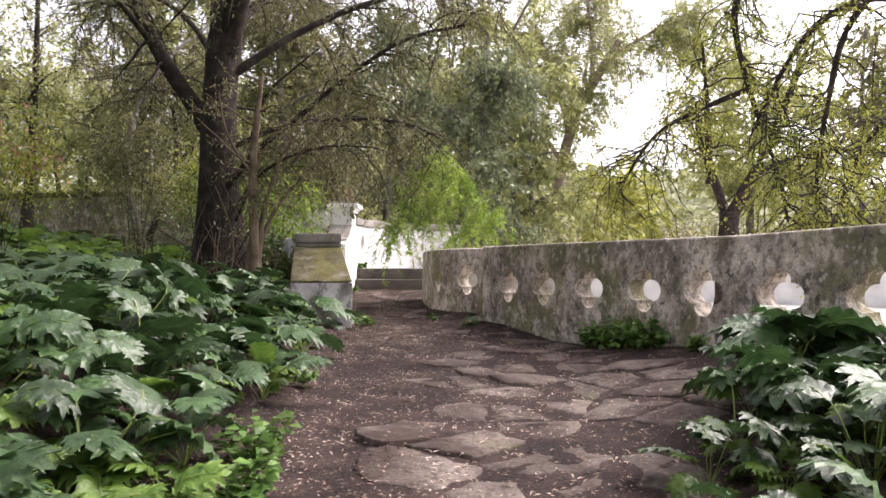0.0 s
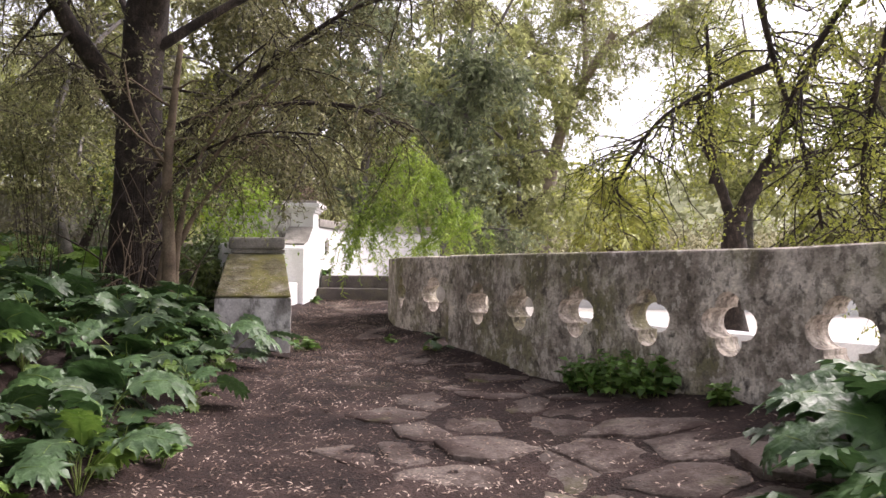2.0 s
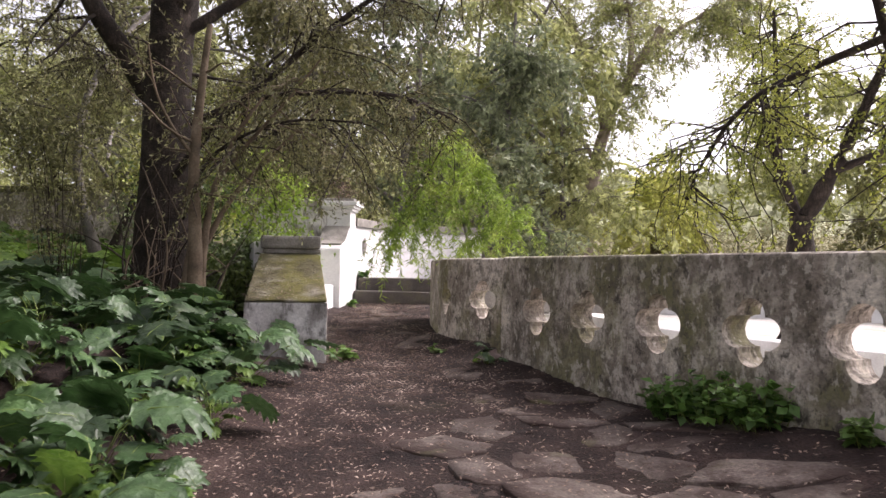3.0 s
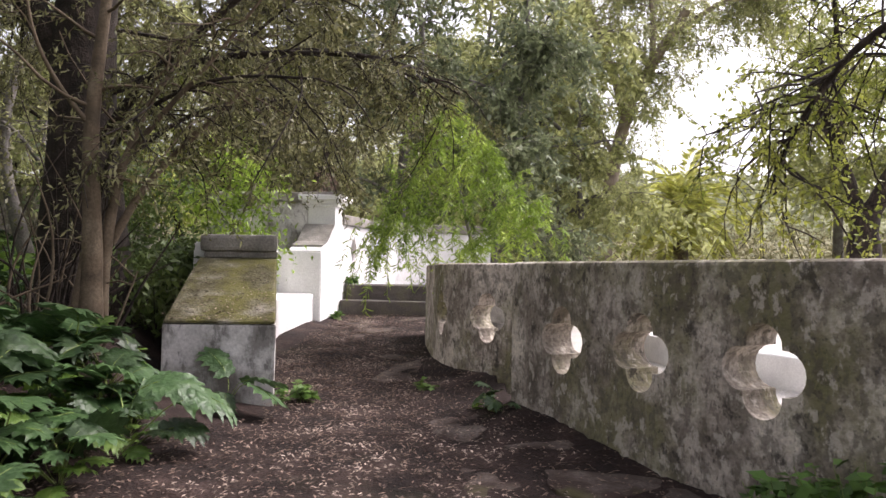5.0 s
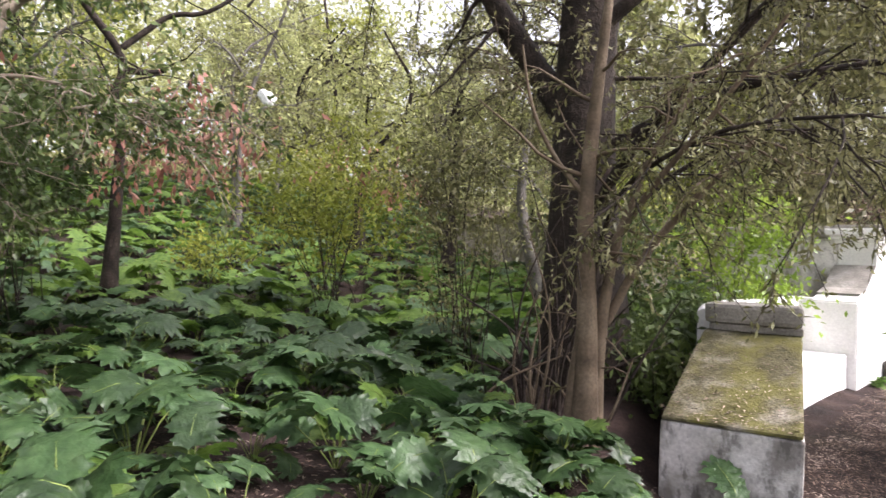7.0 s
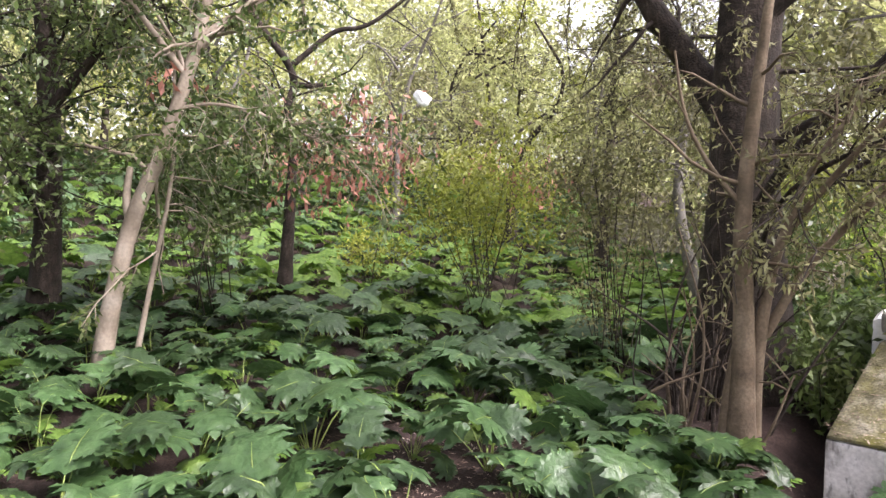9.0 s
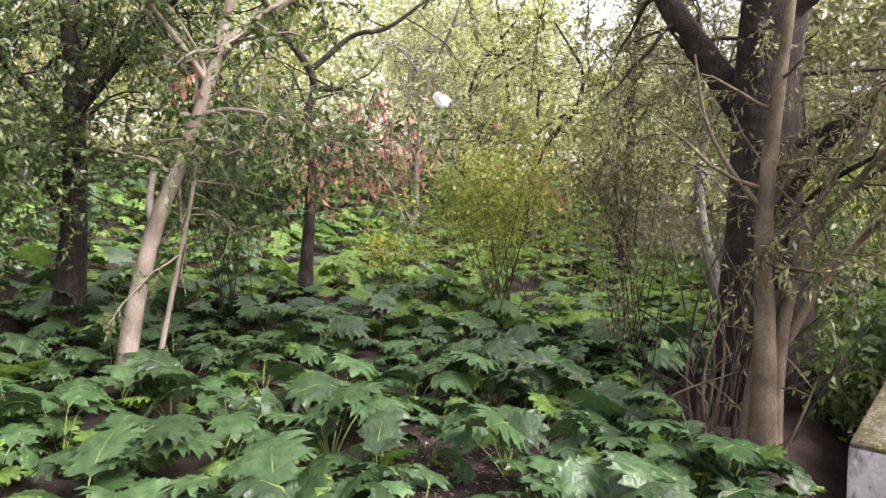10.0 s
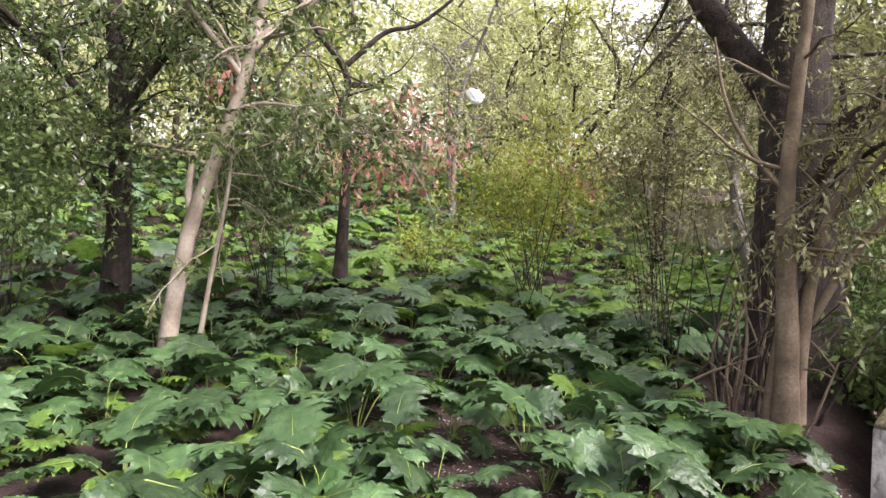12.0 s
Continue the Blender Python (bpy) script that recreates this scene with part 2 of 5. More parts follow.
def pierced_wall(name, line, holes, top, base, thick, mat, label, count=40, r=0.105, o=0.115, centre=0.63, half=0.31, cap=0.03, kind="structure", crown=None):
    """A wall along a line, its outer face on the line; holes are distances along it."""
    line = smooth_line(line, 0.06)
    s = np.r_[0, np.cumsum(np.linalg.norm(np.diff(line, axis=0), axis=1))]
    tan = np.gradient(line, s, axis=0)
    tan /= np.linalg.norm(tan, axis=1)[:, None]

    def at(d, z, off):
        x, y = np.interp(d, s, line[:, 0]), np.interp(d, s, line[:, 1])
        tx, ty = np.interp(d, s, tan[:, 0]), np.interp(d, s, tan[:, 1])
        m = math.hypot(tx, ty)
        return (x + ty / m * off, y - tx / m * off, z)
    verts, faces = [], []

    def quad(*p):
        n = len(verts)
        verts.extend(p)
        faces.append(tuple(range(n, n + len(p))))
    spans, last = [], 0.0
    for h in sorted(holes):
        if h - half > last + 0.01:
            spans.append((last, h - half))
        last = h + half
    if last < s[-1] - 0.01:
        spans.append((last, s[-1]))
    zs = lambda d: (base(d), centre - half, centre + half, top(d))  # noqa: E731

    def strip(d0, d1, z0, z1):
        n = max(1, int((d1 - d0) / 0.12))
        m = 1 if n == 1 else n
        for k in range(m):
            a, b = d0 + (d1 - d0) * k / m, d0 + (d1 - d0) * (k + 1) / m
            quad(at(a, z0(a), 0), at(b, z0(b), 0), at(b, z1(b), 0), at(a, z1(a), 0))
            quad(at(a, z0(a), thick), at(a, z1(a), thick), at(b, z1(b), thick), at(b, z0(b), thick))
    for a, b in spans:
        strip(a, b, lambda d: base(d), lambda d: top(d) - cap)
    out = lobed_outline(count, r, o)
    for h in holes:
        strip(h - half, h + half, base, lambda d: centre - half)
        strip(h - half, h + half, lambda d: centre + half, lambda d: top(d) - cap)
        rim = []
        for x, z in out:
            k = half / max(abs(x), abs(z))
            rim.append((x * k, z * k))
        for k in range(count):
            j = (k + 1) % count
            (a, b), (c, d) = out[k], out[j]
            (e, f), (g, i) = rim[k], rim[j]
            for off, flip in ((0, False), (thick, True)):
                p = [at(h + a, centre + b, off), at(h + e, centre + f, off), at(h + g, centre + i, off), at(h + c, centre + d, off)]
                quad(*(p if flip else p[::-1]))
            quad(at(h + a, centre + b, 0), at(h + c, centre + d, 0), at(h + c, centre + d, thick), at(h + a, centre + b, thick))
    n = max(2, int(s[-1] / 0.12))
    ds = np.linspace(0, s[-1], n + 1)
    prof = [(0, -cap), (0.004, -cap * 0.45), (0.02, -0.006), (0.05, 0), (thick - 0.05, 0), (thick - 0.02, -0.006), (thick, -cap)]
    for a, b in zip(ds[:-1], ds[1:]):
        for (o0, z0), (o1, z1) in zip(prof[:-1], prof[1:]):
            quad(at(a, top(a) + z0, o0), at(b, top(b) + z0, o0), at(b, top(b) + z1, o1), at(a, top(a) + z1, o1))
    for d in (0.0, s[-1]):
        quad(at(d, base(d), 0), at(d, top(d), 0.02), at(d, top(d), thick - 0.02), at(d, base(d), thick))
    me_ob = mesh_object(name, verts, faces, mat)
    bm = bmesh.new()
    bm.from_mesh(me_ob.data)
    bmesh.ops.remove_doubles(bm, verts=bm.verts[:], dist=0.0015)
    bm.to_mesh(me_ob.data)
    bm.free()
    me_ob.data.materials.append(crown or mat)
    for p in me_ob.data.polygons:
        if p.normal.z > 0.55 and p.center.z > 0.95:
            p.material_index = 1
    return tagged(me_ob, label, "wall", kind=kind), s[-1], line, s


def arc_of(line, s, p):
    return float(s[np.argmin(np.linalg.norm(line - np.array(p), axis=1))])


main_line = smooth_line(WALL_LINE, 0.06)
main_s = np.r_[0, np.cumsum(np.linalg.norm(np.diff(main_line, axis=0), axis=1))]
holes = [arc_of(main_line, main_s, p) for p in ((0.25, 10.98), (0.66, 10.34), (1.08, 9.7), (1.53, 9.08), (1.94, 8.45))]
holes += [holes[-1] - 0.765 * k for k in range(1, 9)]
end_len = main_s[-1]
wall_top = lambda d: 1.115 + 0.03 * min(3.0, max(0.0, end_len - d - 4.0))  # noqa: E731
pierced_wall("wall_terrace", WALL_LINE, sorted(holes), wall_top, lambda d: -0.6, 0.24, GREY_PLASTER, "grey stained plaster garden wall pierced with four-lobed openings", centre=0.605, crown=WALL_CROWN)
end_line = smooth_line(END_LINE, 0.06)
end_s = np.r_[0, np.cumsum(np.linalg.norm(np.diff(end_line, axis=0), axis=1))]
pierced_wall("wall_end", END_LINE, [arc_of(end_line, end_s, p) for p in ((-0.305, 12.52), (-0.78, 13.2))], lambda d: 1.12, lambda d: -0.5, 0.24,
             GREY_PLASTER, "curved end of the grey plaster wall with four-lobed openings", centre=0.64, half=0.28, crown=WALL_CROWN)
FAR_LINE = [(-4.0, 30.0), (0, 31.0), (5, 31.0), (10, 29.5), (15, 26.5), (19, 22.0), (22, 16.0), (23.5, 10.0), (24, 2)]
pierced_wall("wall_far", FAR_LINE[::-1], [0.6 + 0.8 * k for k in range(54)], lambda d: 1.36, lambda d: -0.6, 0.24, WHITE_PLASTER,
             "white limewashed balustrade wall across the basin", count=16, centre=0.86)


# ---- curved bench, its end block and the tall pier ----
def build_bench():
    end = thing("bench_end_block", "weathered white plaster bench end with mossy sloping top", "garden bench", (-2.3, 11.6, 0))
    fl, fr = (-2.69, 11.40), (-1.85, 11.54)
    bl, br = (-3.12, 12.95), (-2.36, 12.98)
    part("base", hull_solid([(*fl, -0.2), (*fr, -0.2), (*br, -0.2), (*bl, -0.2)], [(*fl, 0.605), (*fr, 0.605), (*br, 0.605), (*bl, 0.605)], 0.02, cuts=3, rough=0.006), WORN_PLASTER, end)
    ml, mr = Vector((*fl, 0)).lerp(Vector((*bl, 0)), 0.70), Vector((*fr, 0)).lerp(Vector((*br, 0)), 0.70)
    up = lambda v, z: (v.x, v.y, z)  # noqa: E731
    side = (mr - ml).normalized()
    b4 = [up(Vector((*fl, 0)) + side * 0.004, 0.609), up(Vector((*fr, 0)) - side * 0.004, 0.609), up(Vector((*br, 0)) - side * 0.004, 0.609), up(Vector((*bl, 0)) + side * 0.004, 0.609)]
    t4 = [up(Vector((*fl, 0)) + side * 0.004, 0.632), up(Vector((*fr, 0)) - side * 0.004, 0.632), up(mr - side * 0.01, 1.13), up(ml + side * 0.06, 1.13)]
    bm = bmesh.new()
    rows = [[Vector(b4[0]), Vector(b4[1])], [Vector(t4[0]), Vector(t4[1])], [Vector(t4[3]), Vector(t4[2])],
            [Vector(up(Vector((*bl, 0)) + side * 0.06, 1.13)), Vector(up(Vector((*br, 0)) - side * 0.01, 1.13))],
            [Vector(b4[3]), Vector(b4[2])]]
    vv = [[bm.verts.new(a), bm.verts.new(b)] for a, b in rows]
    for k in range(5):
        a, b = vv[k], vv[(k + 1) % 5]
        bm.faces.new((a[0], a[1], b[1], b[0]))
    bm.faces.new([v[0] for v in vv])
    bm.faces.new([v[1] for v in vv][::-1])
    bmesh.ops.recalc_face_normals(bm, faces=bm.faces[:])
    bmesh.ops.bevel(bm, geom=bm.edges[:], offset=0.02, segments=2, profile=0.6, affect="EDGES")
    bmesh.ops.triangulate(bm, faces=[f for f in bm.faces if len(f.verts) > 4])
    bmesh.ops.subdivide_edges(bm, edges=bm.edges[:], cuts=3, use_grid_fill=True)
    for v in bm.verts:
        v.co += noise.noise_vector(v.co * 3) * 0.006
    part("sloping_top", bm, MOSSY_TOP, end, "mossy sloping top strewn with dry leaves")
    back = (Vector((*bl, 0)) - Vector((*fl, 0))).normalized()
    for inset, z0, z1, bev in ((0.035, 1.134, 1.19, 0.012), (0.0, 1.191, 1.345, 0.035)):
        c = [ml + side * (0.06 + inset) + back * inset, mr - side * 0.005 + back * inset, Vector((*br, 0)) - side * 0.005, Vector((*bl, 0)) + side * (0.06 + inset)]
        part("coping", hull_solid([up(v, z0) for v in c], [up(v, z1) for v in c], bev, cuts=2, rough=0.005), COPING, end, "grey lichened coping block")
    seat = thing("garden_bench", "white plastered curved bench seat beside the path", "garden bench", (-3.0, 14, 0.1))
    run = smooth_line([(-2.36, 12.99), (-2.64, 13.6), (-2.88, 14.2), (-2.98, 15.2), (-2.95, 16.2)], 0.25)
    for nm, o0, o1, z0, z1, mt in (("seat", 0.0, 0.55, -0.1, 0.66, WHITE_PLASTER), ("backrest", 0.55, 0.78, -0.1, 1.28, WHITE_PLASTER)):
        v, f = [], []
        tn = np.gradient(run, axis=0)
        tn /= np.linalg.norm(tn, axis=1)[:, None]
        for k, (p, q) in enumerate(zip(run, tn)):
            g = 0.04 * k / len(run)
            for off, z in ((o0, z0), (o0 + 0.01, z1 + g - 0.02), (o0 + 0.03, z1 + g), (o1 - 0.03, z1 + g), (o1, z1 + g - 0.02), (o1, z0)):
                v.append((p[0] - q[1] * off, p[1] + q[0] * off, z))
        for k in range(len(run) - 1):
            for j in range(5):
                f.append((6 * k + j, 6 * k + j + 1, 6 * k + j + 7, 6 * k + j + 6))
        f += [tuple(range(6)), tuple(range(6 * len(run) - 1, 6 * len(run) - 7, -1))]
        mesh_object(nm, v, f, mt, seat)
    pier = thing("stair_pier", "tall white plastered pier with moulded cap beside garden steps", "pier", (-3.2, 16.8, 0.2))
    part("arm_block", box(-3.85, -2.98, 16.22, 16.5, -0.1, 1.33, 0.015, cuts=2, rough=0.005), WHITE_PLASTER, pier)
    prof = [(16.18, -0.1), (16.18, 1.30), (16.26, 1.36), (16.55, 1.44), (16.95, 1.74), (17.45, 1.74), (17.42, -0.1)]
    bm = bmesh.new()
    a = [bm.verts.new((-3.36, y, z)) for y, z in prof]
    b = [bm.verts.new((-2.86, y, z)) for y, z in prof]
    bm.faces.new(a)
    bm.faces.new(b[::-1])
    for k in range(len(prof)):
        j = (k + 1) % len(prof)
        bm.faces.new((a[k], b[k], b[j], a[j]))
    bmesh.ops.recalc_face_normals(bm, faces=bm.faces[:])
    bmesh.ops.bevel(bm, geom=bm.edges[:], offset=0.015, segments=2, affect="EDGES")
    part("scroll_block", bm, WHITE_PLASTER, pier)
    part("scroll_top", hull_solid([(-3.345, 16.3, 1.385), (-2.875, 16.3, 1.385), (-2.875, 16.55, 1.452), (-2.875, 16.93, 1.735), (-3.345, 16.93, 1.735), (-3.345, 16.55, 1.452)],
                                  [(-3.345, 16.3, 1.40), (-2.875, 16.3, 1.40), (-2.875, 16.55, 1.467), (-2.875, 16.93, 1.75), (-3.345, 16.93, 1.75), (-3.345, 16.55, 1.467)], 0), COPING, pier, "grey weathered scroll top")
    part("neck", box(-3.32, -2.88, 16.98, 17.42, 1.74, 2.02, 0.012), WHITE_PLASTER, pier)
    for k, (g, z0, z1) in enumerate(((0.04, 2.02, 2.07), (0.08, 2.07, 2.12), (0.13, 2.12, 2.2), (0.08, 2.2, 2.25))):
        part("cap_moulding", box(-3.32 - g, -2.88 + g, 16.98 - g, 17.42 + g, z0 + 0.001, z1, 0.012, cuts=1, rough=0.004), WHITE_PLASTER if k < 3 else COPING, pier)


build_bench()


def strip_wall(name, line, z0, z1, thick, mat, label, cap=None, cap_h=0.12):
    run = smooth_line(line, 0.2)
    tn = np.gradient(run, axis=0)
    tn /= np.linalg.norm(tn, axis=1)[:, None]

    def body(nm, o0, o1, a, b, m, parent=None, lb=""):
        v, f = [], []
        for p, q in zip(run, tn):
            for off, z in ((o0, a), (o0, b - 0.015), (o0 + 0.015, b), (o1 - 0.015, b), (o1, b - 0.015), (o1, a)):
                v.append((p[0] - q[1] * off, p[1] + q[0] * off, z))
        for k in range(len(run) - 1):
            for j in range(5):
                f.append((6 * k + j, 6 * k + j + 1, 6 * k + j + 7, 6 * k + j + 6))
        f += [tuple(range(6)), tuple(range(6 * len(run) - 1, 6 * len(run) - 7, -1))]
        ob = mesh_object(nm, v, f, m, parent, lb)
        for vert in ob.data.vertices:
            vert.co += noise.noise_vector(vert.co * 2) * 0.006
        return ob
    w = tagged(body(name, 0, thick, z0, z1, mat), label, "wall", kind="structure")
    if cap:
        body("coping", -0.05, thick + 0.05, z1 + 0.002, z1 + cap_h, cap, w, "dark weathered coping")
    return w


stair_wall = strip_wall("wall_stair", [(-2.9, 17.46), (-2.75, 18.3), (-2.2, 19.3), (-1.4, 19.9), (-0.6, 20.1)], 0.2, 1.78, 0.3, WHITE_PLASTER, "white plaster wall curving behind the garden steps", COPING, 0.16)
strip_wall("wall_upper", [(-3.35, 17.3), (-3.9, 17.1), (-4.9, 17.2)], 0.2, 2.1, 0.3, WORN_PLASTER, "weathered plaster wall behind the bench", COPING, 0.14)
mesh_object("stain", [(-2.795, 17.90, 1.20), (-2.775, 17.99, 1.42), (-2.795, 17.90, 1.62), (-2.815, 17.81, 1.42)], [(0, 1, 2, 3)], COPING, stair_wall, "grey lozenge-shaped stain")
strip_wall("wall_back", [(-13.5, 19.6), (-10.0, 18.9), (-6.6, 18.2)], 0.3, 2.55, 0.4, GREY_PLASTER, "long stained garden wall behind the trees", MOSSY_TOP, 0.14)
steps = thing("garden_steps", "low dark mossy stone steps between pier and wall", "steps", (-2, 17.4, 0.3))
for k in range(2):
    part("step", box(-2.84, -1.05, 17.2 + 0.36 * k, 18.6 + 0.3 * k, 0.1 + 0.23 * k, 0.57 + 0.235 * k, 0.02, cuts=3, rough=0.012, seed=k), DARK_STEP, steps)
tagged(part("landing", box(-3.0, 2.2, 18.3, 20.4, 0.2, 0.80, 0.02), COPING), "grey stone landing above the steps", "floor", kind="structure")


# ---- plants: helpers ----
def ground_at(x, y):
    return float(ground_z(np.float64(x), np.float64(y))) + noise.noise((x * 1.3, y * 1.3, 0)) * 0.022 + noise.noise((x * 5, y * 5, 3)) * 0.012


def fast_mesh(name, verts, faces, mat, smooth=False):
    """A mesh from arrays in which every face has the same number of corners."""
    verts, faces = np.asarray(verts, np.float32), np.asarray(faces, np.int32)
    me = bpy.data.meshes.new(name)
    k = faces.shape[1]
    me.vertices.add(len(verts))
    me.vertices.foreach_set("co", verts.ravel())
    me.loops.add(faces.size)
    me.loops.foreach_set("vertex_index", faces.ravel())
    me.polygons.add(len(faces))
    me.polygons.foreach_set("loop_start", np.arange(0, faces.size, k, dtype=np.int32))
    me.update(calc_edges=True)
    me.materials.append(mat)
    if smooth:
        me.shade_smooth()
    return me


def child(ob, parent, label=""):
    ob.parent = parent
    ob.matrix_parent_inverse = Matrix.Translation(parent.location).inverted()
    if label:
        ob["label"] = label
    return ob


class Tubes:
    """Collects tapered, slightly crooked tubes into one mesh."""

    def __init__(self):
        self.v, self.f, self.n = [], [], 0

    def add(self, pts, r0, r1, sides=8, knots=0.0, flare=0.0, step=None):
        p = smooth_line(pts, step or max(0.05, 1.2 * r0)) if step != 0 else np.array(pts, float)
        n = len(p)
        t = np.linspace(0, 1, n)
        d = np.gradient(p, axis=0)
        d /= np.linalg.norm(d, axis=1)[:, None] + 1e-9
        ref = np.where(np.abs(d[:, 2:3]) > 0.9, [[1.0, 0, 0]], [[0, 0, 1.0]])
        a = np.cross(d, ref)
        a /= np.linalg.norm(a, axis=1)[:, None] + 1e-9
        b = np.cross(d, a)
        r = r0 + (r1 - r0) * t
        if flare:
            r = r * (1 + flare * np.exp(-t * 9))
        ang = np.arange(sides) * 2 * math.pi / sides
        rr = np.repeat(r[:, None], sides, 1)
        if knots:
            for i in range(n):
                for j in range(sides):
                    q = p[i] + (a[i] * math.cos(ang[j]) + b[i] * math.sin(ang[j])) * r[i]
                    rr[i, j] *= 1 + knots * (noise.noise(q * 3.0) + 0.5 * noise.noise(q * 9))
        ring = p[:, None] + rr[:, :, None] * (np.cos(ang)[None, :, None] * a[:, None] + np.sin(ang)[None, :, None] * b[:, None])
        i = np.arange(n * sides).reshape(n, sides) + self.n
        j = np.roll(i, -1, 1)
        self.f.append(np.stack([i[:-1], j[:-1], j[1:], i[1:]], -1).reshape(-1, 4))
        self.v.append(ring.reshape(-1, 3))
        self.n += n * sides
        return p

    def sticks(self, a, b, r):
        """Many thin three-sided sticks at once."""
        d = b - a
        d /= np.linalg.norm(d, axis=1)[:, None] + 1e-9
        u = np.cross(d, [0.3, 0.5, 0.8])
        u /= np.linalg.norm(u, axis=1)[:, None] + 1e-9
        w = np.cross(d, u)
        n = len(a)
        rings = []
        for base, k in ((a, 1.0), (b, 0.5)):
            for g in (0, 2.09, 4.19):
                rings.append(base + r * k * (math.cos(g) * u + math.sin(g) * w))
        v = np.stack(rings, 1)
        o = np.arange(n)[:, None, None] * 6 + np.array([[0, 1, 4, 3], [1, 2, 5, 4], [2, 0, 3, 5]])[None] + self.n
        self.v.append(v.reshape(-1, 3))
        self.f.append(o.reshape(-1, 4))
        self.n += 6 * n

    def mesh(self, name, mat):
        return fast_mesh(name, np.vstack(self.v), np.vstack(self.f), mat, True)


def leaf_quads(c, d, length, width, rng, flat=0.5):
    """Four-cornered pointed leaves: at c, along d, with their faces tending upward by flat."""
    n = len(c)
    d = d / (np.linalg.norm(d, axis=1)[:, None] + 1e-9)
    up = rng.normal(size=(n, 3)) * (1 - flat) + np.array([0, 0, 1.0]) * flat
    s = np.cross(d, up)
    s /= np.linalg.norm(s, axis=1)[:, None] + 1e-9
    nn = np.cross(s, d)
    L = (length * (0.65 + 0.7 * rng.random(n)))[:, None]
    W = L * width * 0.5
    v = np.stack([c, c + d * L * 0.45 + s * W + nn * W * 0.25, c + d * L - nn * L * 0.08, c + d * L * 0.45 - s * W + nn * W * 0.25], 1)
    f = np.arange(4 * n).reshape(n, 4)
    return v.reshape(-1, 3), f


def unit(v):
    return v / (np.linalg.norm(v, axis=-1, keepdims=True) + 1e-9)


def tree(name, label, category, limbs, bark, leaf_mat, rng, subs=10, sub_len=1.2, twigs=9, twig_len=0.45, leaves=12, leaf_len=0.06,
         leaf_width=0.35, droop=0.5, start=0.35, knots=0.12, flare=0.7, spread=0.8, flat=0.4, bare=0.0, group="", wild=1.0, base=None):
    """limbs: (points, r0, r1, with_leaves); the first is the trunk. Twigs and leaves grow on branches that leave the limbs."""
    root = thing(name, label, category, tuple(base or limbs[0][0][0]), group)
    sub = Tubes()
    a_all, b_all = [], []
    for k, (pts, r0, r1, leafy) in enumerate(limbs):
        tb = Tubes()
        line = tb.add(pts, r0, r1, 14 if r0 > 0.15 else 8, knots if r0 > 0.04 else 0.05, flare if k == 0 else 0.0)
        child(new("trunk" if k == 0 else "limb", tb.mesh("trunk" if k == 0 else "limb", bark)), root)
        if not leafy:
            continue
        tan = unit(np.gradient(line, axis=0))
        for _ in range(int(subs * leafy)):
            t = start + (1 - start) * rng.random() ** 0.8
            i = min(len(line) - 1, int(t * (len(line) - 1)))
            o = line[i]
            d = unit(tan[i] * 0.5 + rng.normal(size=3) * spread * np.array([1, 1, 0.6]))
            L = sub_len * (0.5 + 0.8 * rng.random())
            q = [o]
            for s in range(5):
                d = unit(d + rng.normal(size=3) * 0.22 * wild + np.array([0, 0, -droop * 0.22]))
                q.append(q[-1] + d * L / 5)
            rr = max(0.007, min(0.45 * r1 + 0.004, 0.03))
            q = sub.add(q, rr, 0.004, 4, 0, step=0)
            if rng.random() < bare:
                continue
            m = twigs
            ti = 0.15 + 0.85 * rng.random(m)
            at = np.stack([np.interp(ti * 5, range(6), q[:, c]) for c in range(3)], 1)
            sd = unit(q[-1] - q[0])
            dirs = unit(sd * 0.6 + rng.normal(size=(m, 3)) * 0.7 + np.array([0, 0, -droop * 0.7]))
            a_all.append(at)
            b_all.append(at + dirs * (twig_len * (0.5 + 0.8 * rng.random(m)))[:, None])
    if a_all:
        a, b = np.vstack(a_all), np.vstack(b_all)
        sub.sticks(a, b, 0.003)
        tagged(child(new("twig_work", sub.mesh("twig_work", bark)), root), kind="stuff")
        n = len(a) * leaves
        t = np.tile((np.arange(leaves) + 0.5) / leaves, len(a)) + rng.normal(size=n) * 0.04
        A, B = np.repeat(a, leaves, 0), np.repeat(b, leaves, 0)
        c = A + (B - A) * t[:, None]
        d = unit(unit(B - A) * 0.7 + rng.normal(size=(n, 3)) * 0.75 + np.array([0, 0, -0.35 * droop]))
        v, f = leaf_quads(c, d, leaf_len, leaf_width, rng, flat)
        crown = new("crown", fast_mesh("crown", v, f, leaf_mat))
        tagged(child(crown, root), kind="stuff")
    elif sub.n:
        tagged(child(new("twig_work", sub.mesh("twig_work", bark)), root), kind="stuff")
    return root


def leaf_material(name, colors, rough=0.5, transl=0.3, island=0.45, scale=1.5, spec=0.4, obj=0.0, bump=0.0):
    return material(name, colors, scale, 30, rough, bump, 3.0, spec, island=island, obj_random=obj, transl=transl, fine_mix=0.15)


